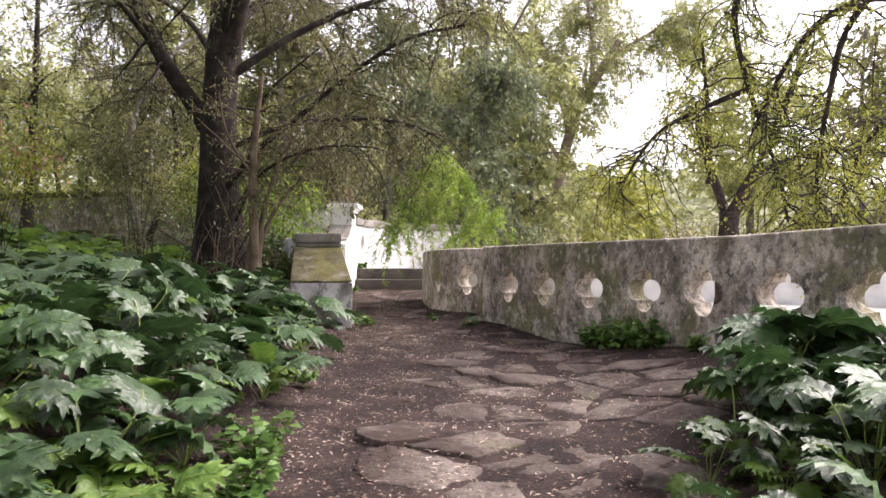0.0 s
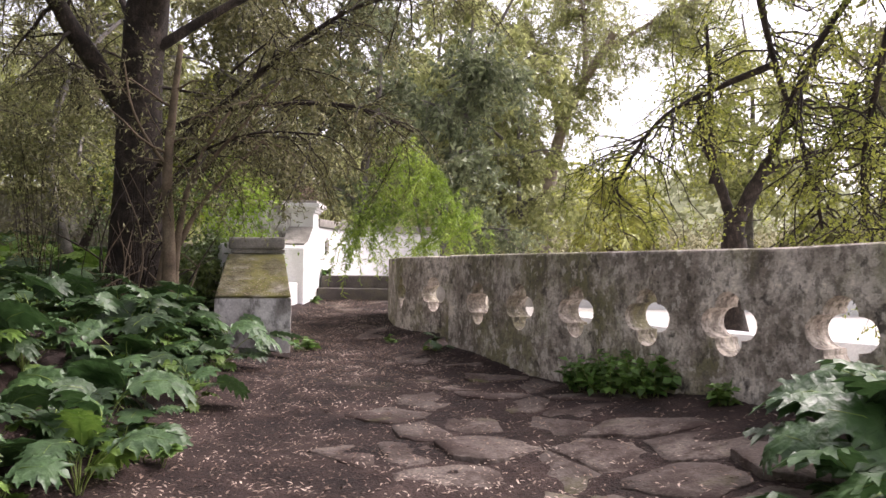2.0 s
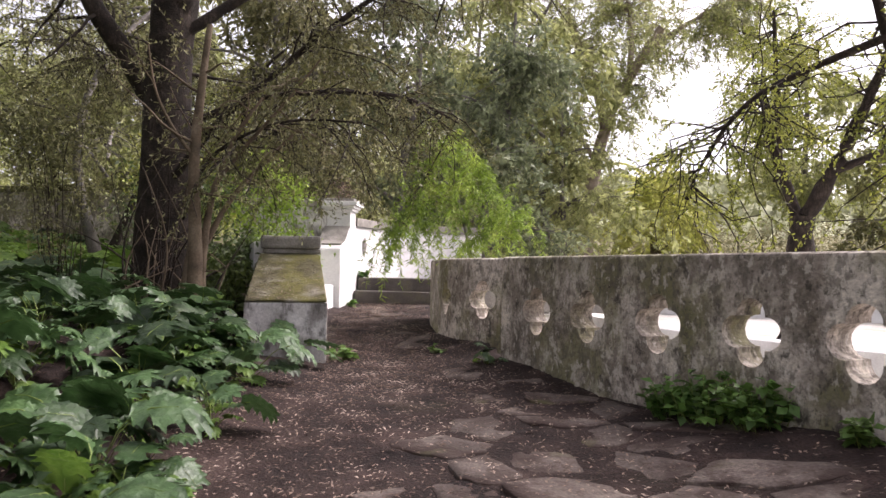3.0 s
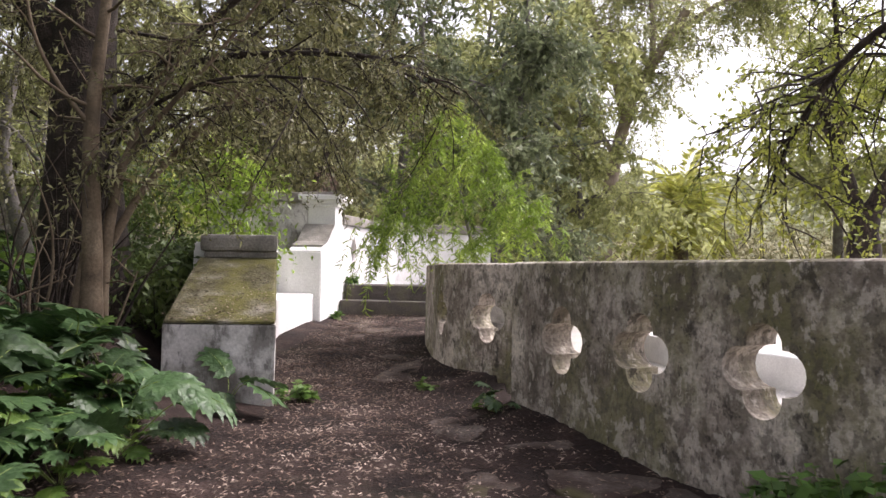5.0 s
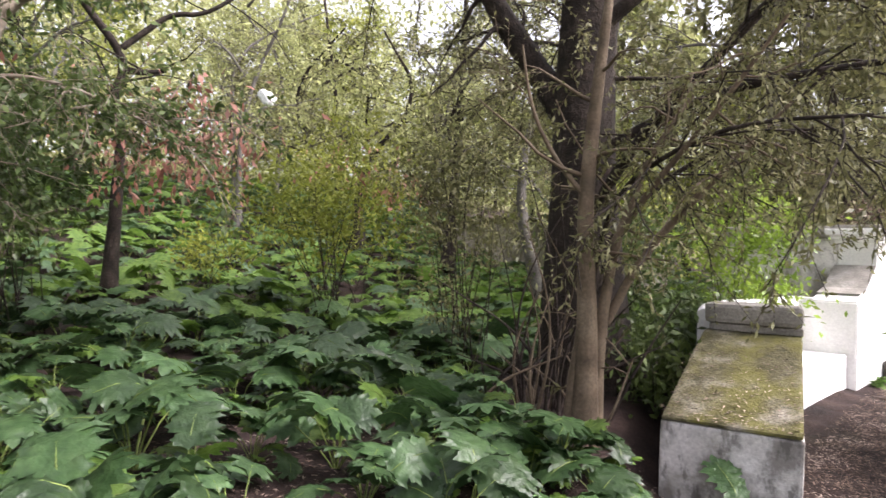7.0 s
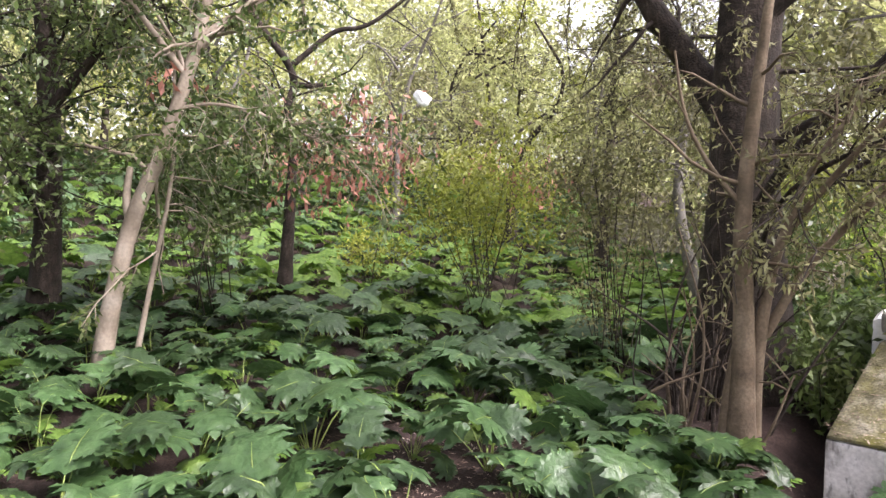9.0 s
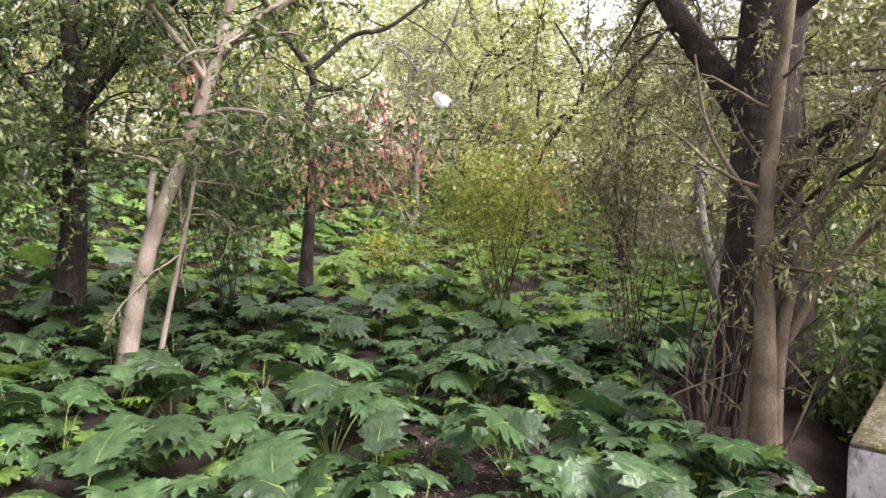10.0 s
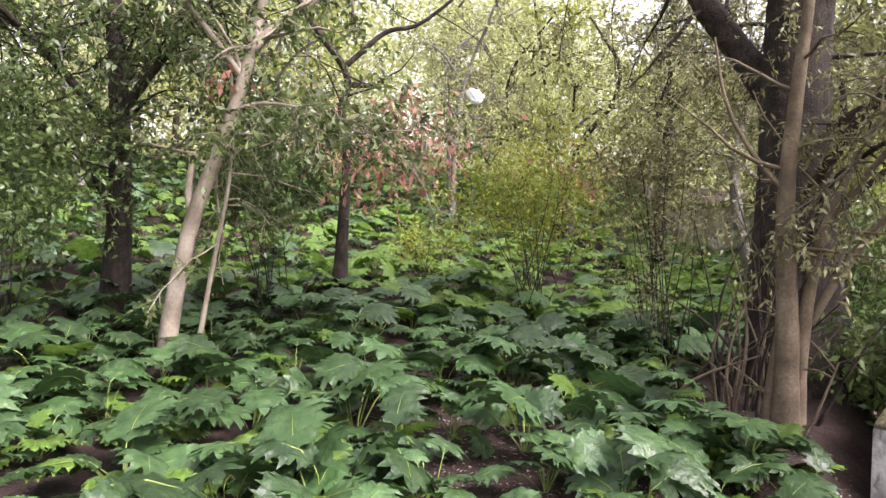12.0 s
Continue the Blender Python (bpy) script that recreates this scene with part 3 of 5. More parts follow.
BARK_DARK = material("dark_bark", [(0.014, 0.010, 0.008), (0.034, 0.025, 0.020), (0.068, 0.052, 0.042)], 7, 60, 0.95, 0.9, fine_mix=0.6,
                     streak=[((0.018, 0.014, 0.011), (26, 26, 4), 0.45, 0.6, 0.8)])
BARK_TAN = material("tan_bark", [(0.062, 0.044, 0.029), (0.115, 0.085, 0.056), (0.17, 0.13, 0.09)], 5, 50, 0.85, 0.4, fine_mix=0.3,
                    streak=[((0.07, 0.055, 0.035), (9, 9, 3), 0.52, 0.68, 0.6)])
BARK_PALE = material("pale_bark", [(0.15, 0.12, 0.09), (0.25, 0.205, 0.16), (0.33, 0.28, 0.23)], 4, 40, 0.8, 0.3, fine_mix=0.2,
                     streak=[((0.12, 0.10, 0.08), (8, 8, 3), 0.55, 0.7, 0.6)])
BARK_GREY = material("grey_bark", [(0.09, 0.08, 0.072), (0.18, 0.165, 0.15)], 5, 40, 0.9, 0.5, fine_mix=0.3)
LEAF_OLIVE = leaf_material("olive_leaf", [(0.10, 0.10, 0.04), (0.165, 0.162, 0.068), (0.235, 0.225, 0.11)], 0.5, 0.35)
LEAF_DARK = leaf_material("dark_leaf", [(0.05, 0.08, 0.022), (0.085, 0.125, 0.035), (0.13, 0.17, 0.05)], 0.42, 0.35, spec=0.5)
LEAF_BRIGHT = leaf_material("bright_leaf", [(0.12, 0.19, 0.026), (0.24, 0.35, 0.05), (0.40, 0.50, 0.10)], 0.45, 0.45)
LEAF_YELLOW = leaf_material("yellow_green_leaf", [(0.14, 0.175, 0.026), (0.24, 0.27, 0.048), (0.35, 0.36, 0.075)], 0.5, 0.45)
# background leaf colour raised: haze and bright light are painted into it
LEAF_FAR = leaf_material("hazed_distant_leaf", [(0.25, 0.27, 0.10), (0.36, 0.38, 0.16), (0.46, 0.47, 0.23)], 0.6, 0.5)
LEAF_BLUE = leaf_material("needle_green", [(0.11, 0.135, 0.07), (0.17, 0.20, 0.105), (0.24, 0.27, 0.15)], 0.55, 0.35)
# hill colour paled to stand in for haze
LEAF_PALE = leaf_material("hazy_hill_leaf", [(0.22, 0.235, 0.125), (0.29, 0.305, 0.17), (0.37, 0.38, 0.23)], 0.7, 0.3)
LEAF_SCRUB = leaf_material("dry_scrub_leaf", [(0.10, 0.10, 0.045), (0.19, 0.175, 0.09), (0.29, 0.26, 0.15)], 0.6, 0.35)
LEAF_RED = leaf_material("dry_red_leaf", [(0.24, 0.10, 0.07), (0.42, 0.19, 0.15), (0.55, 0.32, 0.26)], 0.55, 0.35)
# second colour: young leaves, raised further to stand in for light on the clearing
ACANTHUS = [leaf_material("acanthus_leaf", [(0.024, 0.056, 0.016), (0.042, 0.086, 0.027), (0.066, 0.118, 0.042)], 0.42, 0.2, 0.0, 14.0, 0.55, 0.45, bump=0.6),
            leaf_material("young_and_lit_acanthus_leaf", [(0.07, 0.14, 0.022), (0.115, 0.20, 0.034), (0.165, 0.26, 0.05)], 0.45, 0.42, 0.0, 14.0, 0.5, 0.3, bump=0.8)]
STALK = leaf_material("pale_stalk", [(0.16, 0.22, 0.05), (0.26, 0.32, 0.09)], 0.5, 0.1, 0.0)
LITTER = material("dry_leaf_litter", [(0.075, 0.048, 0.036), (0.19, 0.135, 0.105), (0.50, 0.41, 0.34)], 3, 40, 0.85, 0, island=0.6, fine_mix=0.2)
WEED = leaf_material("weed_leaf", [(0.06, 0.13, 0.025), (0.10, 0.19, 0.04), (0.15, 0.24, 0.06)], 0.5, 0.35)


# ---- flagstone path ----
def voronoi_cells(points, keep, margin):
    """Shrunken cells of jittered points, each as a loop in the plane."""
    cells = []
    pts = np.array(points)
    for i, p in enumerate(pts):
        if not keep[i]:
            continue
        poly = [p + np.array(q) for q in ((-0.9, -0.9), (0.9, -0.9), (0.9, 0.9), (-0.9, 0.9))]
        d = np.linalg.norm(pts - p, axis=1)
        for j in np.argsort(d)[1:16]:
            n = (pts[j] - p) / d[j]
            lim = d[j] / 2 - margin
            out = []
            for a, b in zip(poly, poly[1:] + poly[:1]):
                da, db = (a - p) @ n - lim, (b - p) @ n - lim
                if da <= 0:
                    out.append(a)
                if (da < 0) != (db < 0):
                    out.append(a + (b - a) * da / (da - db))
            poly = out
            if len(poly) < 3:
                break
        if len(poly) >= 3:
            cells.append((p, poly))
    return cells


def build_path():
    rng = np.random.default_rng(4)
    paving = tagged(new("pavement"), "old irregular flagstone path half sunk in earth", "path", kind="structure")
    pts, keep = [], []
    for y in np.arange(1.2, 18.2, 0.40):
        for x in np.arange(-3.4, 3.6, 0.50):
            px, py = x + rng.uniform(-0.30, 0.30) + 0.3 * (int(y / 0.40) % 2), y + rng.uniform(-0.25, 0.25)
            if rng.random() < 0.12:
                continue
            edge = float(np.interp(py, WALL_EDGE[:, 1], WALL_EDGE[:, 0]))
            lo = np.interp(py, [2, 6, 9, 11, 13, 17], [-0.75, -0.55, -0.35, -0.75, -2.0, -2.5])
            ok = lo < px < min(edge - 0.35, 2.0) and py < 17.0
            thin = 0.06 if py < 10.2 else (0.55 if py < 13.5 else 0.3)
            pts.append((px, py))
            keep.append(bool(ok and rng.random() > thin))
    for p, poly in voronoi_cells(pts, keep, 0.012):
        loop = []
        m = len(poly)
        for k in range(m):
            a, b, c = poly[k - 1], poly[k], poly[(k + 1) % m]
            loop.append(b * 0.95 + (a + c) * 0.025)
            loop += [b + (c - b) * t for t in (0.22, 0.42, 0.6, 0.8)]
        z0 = ground_at(*p)
        h = rng.uniform(-0.005, 0.014) if p[1] < 9.3 else rng.uniform(-0.016, 0.007)
        gx, gy = (ground_at(p[0] + 0.3, p[1]) - z0) / 0.3 * 0.9 + rng.normal() * 0.012, (ground_at(p[0], p[1] + 0.3) - z0) / 0.3 * 0.9 + rng.normal() * 0.012
        verts, n = [], len(loop)
        for shrink, dz in ((1.0, -0.07), (1.0, -0.006), (0.985, 0.0), (0.6, 0.003)):
            for q in loop:
                r = p + (q - p) * shrink * (1 + 0.17 * noise.noise((q[0] * 6, q[1] * 6, 1)) + 0.10 * noise.noise((q[0] * 19, q[1] * 19, 5)) - 0.03)
                verts.append((r[0] - p[0], r[1] - p[1], dz + gx * (r[0] - p[0]) + gy * (r[1] - p[1]) + 0.008 * noise.noise((r[0] * 6, r[1] * 6, 7))))
        verts.append((0, 0, 0.004))
        faces = []
        for s in range(3):
            for k in range(n):
                faces.append((s * n + k, s * n + (k + 1) % n, (s + 1) * n + (k + 1) % n, (s + 1) * n + k))
        for k in range(n):
            faces.append((3 * n + k, 3 * n + (k + 1) % n, 4 * n))
        me = bpy.data.meshes.new("flagstone")
        me.from_pydata(verts, [], faces)
        me.materials.append(STONE)
        me.shade_smooth()
        ob = new("flagstone", me)
        ob.location = (p[0], p[1], z0 + h)
        ob.parent = paving


def build_litter():
    rng = np.random.default_rng(9)
    c = []
    for _ in range(25000):
        y = 2.2 + 15 * rng.random() ** 0.9
        lo = np.interp(y, [2, 6, 9, 11, 13, 17], [-1.9, -2.1, -2.6, -1.75, -2.5, -2.8])
        hi = min(2.6, float(np.interp(y, WALL_EDGE[:, 1], WALL_EDGE[:, 0])) - 0.05)
        x = lo + (hi - lo) * (rng.random() if rng.random() < 0.4 else rng.beta(1.6, 2.4))
        c.append((x, y, ground_at(x, y) + 0.012 + 0.02 * rng.random()))
    for _ in range(4500):
        x, y = rng.uniform(-6, -2.6), rng.uniform(8.2, 11.5)
        c.append((x, y, ground_at(x, y) + 0.012))
    for _ in range(420):
        u, t = rng.random(), rng.random() ** 1.5 * 0.5
        fl, fr, bl, br = np.array((-2.69, 11.4)), np.array((-1.85, 11.54)), np.array((-3.12, 12.95)), np.array((-2.36, 12.98))
        q = (fl + (bl - fl) * t) * (1 - u) + (fr + (br - fr) * t) * u
        c.append((q[0], q[1], 0.64 + 0.498 * t / 0.70 + 0.006))
    c = np.array(c)
    a = rng.random(len(c)) * 6.283
    d = np.stack([np.cos(a), np.sin(a), rng.normal(size=len(c)) * 0.18], 1)
    v, f = leaf_quads(c, d, 0.031, 0.34, rng, 0.9)
    tagged(new("leaf_litter", fast_mesh("leaf_litter", v, f, LITTER)), "scattered small dry fallen leaves on dark earth", "leaf litter", kind="stuff")


# ---- acanthus ----
def acanthus_leaf(seed, length, rise, reach, lobes=5):
    """A stalk from the origin outward along x, then a broad arching blade cut into toothed lobes, each folded along its vein."""
    r = np.random.default_rng(seed)
    droop = radians(6 + 46 * r.random())
    tilt = r.normal() * 0.12
    n_arc = 24
    ta = np.linspace(0, 1.25, n_arc)
    pitch = np.interp(ta, [0, 0.25, 0.7, 1.1], [radians(34), radians(12), -0.5 * droop, -droop])
    ax = reach + np.r_[0, np.cumsum(np.cos(pitch[:-1]) * np.diff(ta))] * length
    az = rise + np.r_[0, np.cumsum(np.sin(pitch[:-1]) * np.diff(ta))] * length

    def at(t, u, lift=0.0):
        z = np.interp(t, ta, az) - 0.30 * u * u / length + tilt * u + lift * length + r.normal() * 0.014 * length
        return (float(np.interp(t, ta, ax)), float(u), float(z))
    half = lambda t: 0.50 * length * math.sin(math.pi * min(1.0, 0.16 + 0.74 * t)) ** 0.8  # noqa: E731
    verts, faces = [], []

    def v(*p):
        verts.append(at(*p))
        return len(verts) - 1
    cut = [0.93 * (k / lobes) ** 0.92 for k in range(lobes + 1)]
    rib = [v(t, 0.0, -0.012) for t in cut]
    tip = v(1.16, r.normal() * 0.02 * length, -0.01)
    for side in (1, -1):
        sinus = [v(t + 0.16 * half(t) / length, side * half(t) * (0.30 if k == 0 else 0.40 + 0.08 * r.random()), 0.028) for k, t in enumerate(cut)]
        for k in range(lobes):
            t0, w = (cut[k] + cut[k + 1]) / 2 + 0.02, half((cut[k] + cut[k + 1]) / 2) * r.uniform(0.88, 1.1)
            sweep = (0.10 + 0.42 * (k / lobes)) * w / length
            vein = v(t0 + 0.5 * sweep, side * 0.52 * w, -0.008)
            a = v(t0 + 0.62 * sweep - 0.075, side * 0.80 * w, 0.026)
            notch = v(t0 + 0.80 * sweep - 0.035, side * 0.80 * w, 0.012)
            end = v(t0 + 1.15 * sweep + 0.02, side * 1.06 * w, -0.012)
            notch2 = v(t0 + 0.95 * sweep + 0.055, side * 0.82 * w, 0.012)
            b = v(t0 + 0.95 * sweep + 0.10, side * 0.78 * w, 0.026)
            for f in ((rib[k], sinus[k], vein), (sinus[k], a, vein), (a, notch, vein), (notch, end, vein), (vein, end, notch2), (vein, notch2, b), (vein, b, sinus[k + 1]),
                      (vein, sinus[k + 1], rib[k + 1]), (rib[k], vein, rib[k + 1])):
                faces.append(f if side < 0 else f[::-1])
        edge = v(1.07, side * 0.10 * length, 0.015)
        for f in ((rib[lobes], sinus[lobes], edge), (rib[lobes], edge, tip)):
            faces.append(f if side < 0 else f[::-1])
    blade = len(faces)
    st = [(0.0, -0.03), (reach * 0.35, rise * 0.45), (reach * 0.75, rise * 0.85), (reach, rise - 0.008), *((float(np.interp(t, ta, ax)), float(np.interp(t, ta, az)) - 0.006 * length) for t in (0.3, 0.62, 0.95))]
    base = len(verts)
    for k, (x, z) in enumerate(st):
        rad = 0.011 * (1 - 0.135 * k) * length / 0.5
        for g in (0, 2.09, 4.19):
            verts.append((x, rad * math.cos(g), z + rad * math.sin(g)))
    for k in range(len(st) - 1):
        for j in range(3):
            a = base + 3 * k
            faces.append((a + j, a + (j + 1) % 3, a + 3 + (j + 1) % 3))
            faces.append((a + j, a + 3 + (j + 1) % 3, a + 3 + j))
    return verts, faces, blade


def leaf_mesh(seed, length, rise, reach, kind):
    v, f, blade = acanthus_leaf(seed, length, rise, reach)
    me = bpy.data.meshes.new("leaf")
    me.from_pydata(v, [], f)
    me.materials.append(ACANTHUS[kind])
    me.materials.append(STALK)
    me.polygons.foreach_set("material_index", [0] * blade + [1] * (len(f) - blade))
    me.shade_smooth()
    return me


PATH_LEFT = lambda y: float(np.interp(y, [-6, 2, 5.0, 6.5, 7.5, 8.5, 9.5, 10.5, 10.9, 13.2, 13.4, 30], [-2.1, -1.85, -1.6, -1.5, -1.6, -1.75, -1.95, -2.3, -3.1, -3.9, -4.4, -5.0]))  # noqa: E731
BARE = [(-4.45, 9.85, 0.5), (-4.15, 9.5, 0.36), (-2.85, 11.0, 0.42), (-5.4, 10.9, 0.3), (-3.5, 11.35, 0.7), (-3.9, 12.0, 0.8), (-6.64, 7.72, 0.25), (-6.6, 11.6, 0.6), (-8.0, 10.4, 0.45), (-5.9, 9.0, 0.25), (-9.0, 13.5, 0.6)]


YOUNG = [(-1.35, 4.75), (-1.75, 4.35), (-1.2, 4.3), (-1.6, 4.95), (-1.85, 4.8), (-1.45, 4.45), (-4.3, 9.75), (1.2, 5.0)]


def build_acanthus():
    rng = np.random.default_rng(21)
    kinds = []
    for k in range(9):
        length = (0.36, 0.40, 0.32, 0.37, 0.25, 0.42, 0.34, 0.22, 0.28)[k]
        kinds.append(leaf_mesh(k, length, (0.30, 0.35, 0.19, 0.25, 0.14, 0.27, 0.38, 0.10, 0.20)[k], (0.14, 0.17, 0.19, 0.10, 0.15, 0.22, 0.09, 0.1, 0.14)[k], 1 if k in (4, 7, 8) else 0))
    spots = []
    for _ in range(26000):
        x, y = rng.uniform(-21, -1.5), rng.uniform(-1, 24)
        if x > PATH_LEFT(y) or any(math.hypot(x - a, y - b) < r for a, b, r in BARE):
            continue
        gap = 0.35 if x > -3.6 and y < 8.6 else (0.43 if x > -10 else 0.52)
        if all(abs(x - a) > gap or abs(y - b) > gap or math.hypot(x - a, y - b) > gap for a, b, _ in spots):
            spots.append((x, y, rng.uniform(0.75, 1.2)))
    extra = [(2.55, 6.45, 1.05), (2.15, 5.75, 1.05), (2.75, 5.8, 1.1), (1.55, 5.5, 0.85), (1.85, 5.05, 0.95), (1.95, 6.25, 0.95), (2.4, 6.05, 1.05), (3.1, 5.0, 1.1), (1.35, 4.8, 0.6), (2.4, 4.7, 1.0), (1.6, 3.9, 0.75),
             (2.6, 3.4, 1.1), (2.9, 6.3, 1.05), (2.2, 6.6, 0.8), (2.55, 5.3, 1.05), (2.05, 5.4, 1.0), (3.1, 5.6, 1.1), (2.0, 4.5, 0.9), (1.75, 5.75, 0.9), (2.6, 4.2, 1.0), (-4.75, 10.15, 1.1), (-3.3, 10.35, 1.0), (-2.55, 9.9, 1.05), (-2.75, 10.35, 1.05), (-2.35, 9.3, 0.95), (-3.0, 9.95, 1.0), (-2.6, 9.45, 1.0)]
    extra += [(1.75, 6.3, 1.1), (1.95, 6.75, 1.05), (0.95, 5.2, 0.7), (1.2, 5.55, 0.8), (0.88, 4.6, 0.55), (1.15, 4.2, 0.7), (1.5, 4.9, 0.9), (1.45, 5.95, 0.85), (1.7, 5.3, 1.0), (-2.75, 10.5, 0.9), (-2.45, 10.25, 0.85)]
    extra += [(x, y, 0.9) for x, y in YOUNG] + [(-0.2, 11.33, 0.5)]
    near = sorted(spots, key=lambda s: math.hypot(s[0] + 1.5, s[1] - 7.5))
    single = extra + near[:230]
    for x, y, k in single:
        root = thing("acanthus_plant", "leafy green acanthus plant with broad lobed glossy leaves", "plant", (x, y, ground_at(x, y) - 0.02), "acanthus plants")
        tall = 1.25 if x > 0.6 else (1.2 if x > -3.2 and y < 9.0 else 1.0)
        young = (x, y) in YOUNG
        for j in range(int(rng.integers(11, 16))):
            ob = new("leaf", kinds[(4, 7, 8)[int(rng.integers(0, 3))] if young else int(rng.integers(0, 9))])
            ob.parent = root
            a = 2.4 * j + rng.normal() * 0.35
            s = k * rng.uniform(0.5, 0.92)
            ob.rotation_euler = (rng.normal() * 0.30, rng.normal() * 0.26 - 0.08, a)
            ob.scale = (s, s * rng.uniform(0.9, 1.12), s * tall * rng.uniform(0.95, 1.2))
    far = near[230:]
    V, F, M, n = [], [], [], 0
    coarse = []
    for k in range(4):
        v, f, blade = acanthus_leaf(40 + k, (0.46, 0.42, 0.5, 0.38)[k], (0.36, 0.3, 0.34, 0.26)[k], (0.18, 0.14, 0.22, 0.16)[k], 4)
        coarse.append((np.array(v), np.array(f[:blade + 12]), blade))
    for x, y, k in far:
        z = float(ground_z(np.float64(x), np.float64(y)))
        for j in range(7):
            v, f, blade = coarse[int(rng.integers(0, 4))]
            m = Matrix.Translation((x, y, z)) @ Euler((rng.normal() * 0.26, rng.normal() * 0.22 - 0.05, 2.4 * j + rng.normal() * 0.4)).to_matrix().to_4x4() @ Matrix.Scale(k * rng.uniform(0.55, 0.9), 4)
            R = np.array(m)
            V.append(v @ R[:3, :3].T + R[:3, 3])
            F.append(f + n)
            # larger share of the brighter leaf colour here paints the clearing as lit
            young = rng.random() < (0.7 if -13 < x < -5.5 and y > 8.5 else 0.42)
            M.append(np.r_[np.full(blade, 1 if young else 0), np.full(len(f) - blade, 2)])
            n += len(v)
    me = fast_mesh("acanthus_field", np.vstack(V), np.vstack(F), ACANTHUS[0], True)
    me.materials.append(ACANTHUS[1])
    me.materials.append(STALK)
    me.polygons.foreach_set("material_index", np.concatenate(M).astype(np.int32))
    tagged(new("acanthus_field", me), "dense carpet of green acanthus under the trees", "undergrowth", kind="stuff")
    # low leaves that hang before the bench end
    root = thing("acanthus_plant", "small acanthus seedling drooping against the bench end", "plant", (-2.12, 11.3, ground_at(-2.12, 11.3)), "acanthus plants")
    for a, s, ry in ((-0.5, 1.0, 0.35), (-0.2, 0.85, 0.1), (2.6, 0.8, -0.5), (-1.2, 0.7, 0.4)):
        ob = new("leaf", kinds[3])
        ob.parent = root
        ob.rotation_euler, ob.scale = (0, ry, a), (s * 1.1, s * 0.72, s * 0.95)


def build_weeds():
    rng = np.random.default_rng(5)
    for x, y, r, n in ((1.30, 9.12, 0.30, 420), (1.52, 8.85, 0.27, 360), (1.12, 9.38, 0.22, 240), (1.86, 8.28, 0.13, 90), (-1.5, 7.4, 0.14, 60), (-1.72, 11.75, 0.16, 120),
                       (-2.76, 16.7, 0.10, 70), (-2.78, 17.7, 0.12, 110), (-1.25, 5.6, 0.22, 160), (-1.05, 4.9, 0.2, 140), (-0.75, 12.1, 0.08, 40)):
        base = ground_at(x, y)
        if y > 17.5:
            base = 0.8
        stems = int(n / 9)
        root = thing("weed_clump", "small green weeds growing at the path edge", "plant", (x, y, base), "weeds")
        a = rng.random(stems) * 6.283
        rad = r * rng.random(stems) ** 0.5
        top = np.stack([x + rad * np.cos(a), y + rad * np.sin(a), base + r * (0.35 + 0.8 * rng.random(stems))], 1)
        bot = np.stack([x + 0.5 * rad * np.cos(a), y + 0.5 * rad * np.sin(a), np.full(stems, base - 0.02)], 1)
        tb = Tubes()
        tb.sticks(bot, top, 0.003)
        tagged(child(new("stalk", tb.mesh("stalk", STALK)), root), kind="stuff")
        t = rng.random((stems, 9, 1)) * 0.6 + 0.4
        c = (bot[:, None] + (top - bot)[:, None] * t).reshape(-1, 3)
        d = rng.normal(size=c.shape) * np.array([1, 1, 0.35])
        v, f = leaf_quads(c, d, 0.075, 0.75, rng, 0.75)
        tagged(child(new("foliage", fast_mesh("foliage", v, f, WEED)), root), kind="stuff")


build_acanthus()
build_weeds()


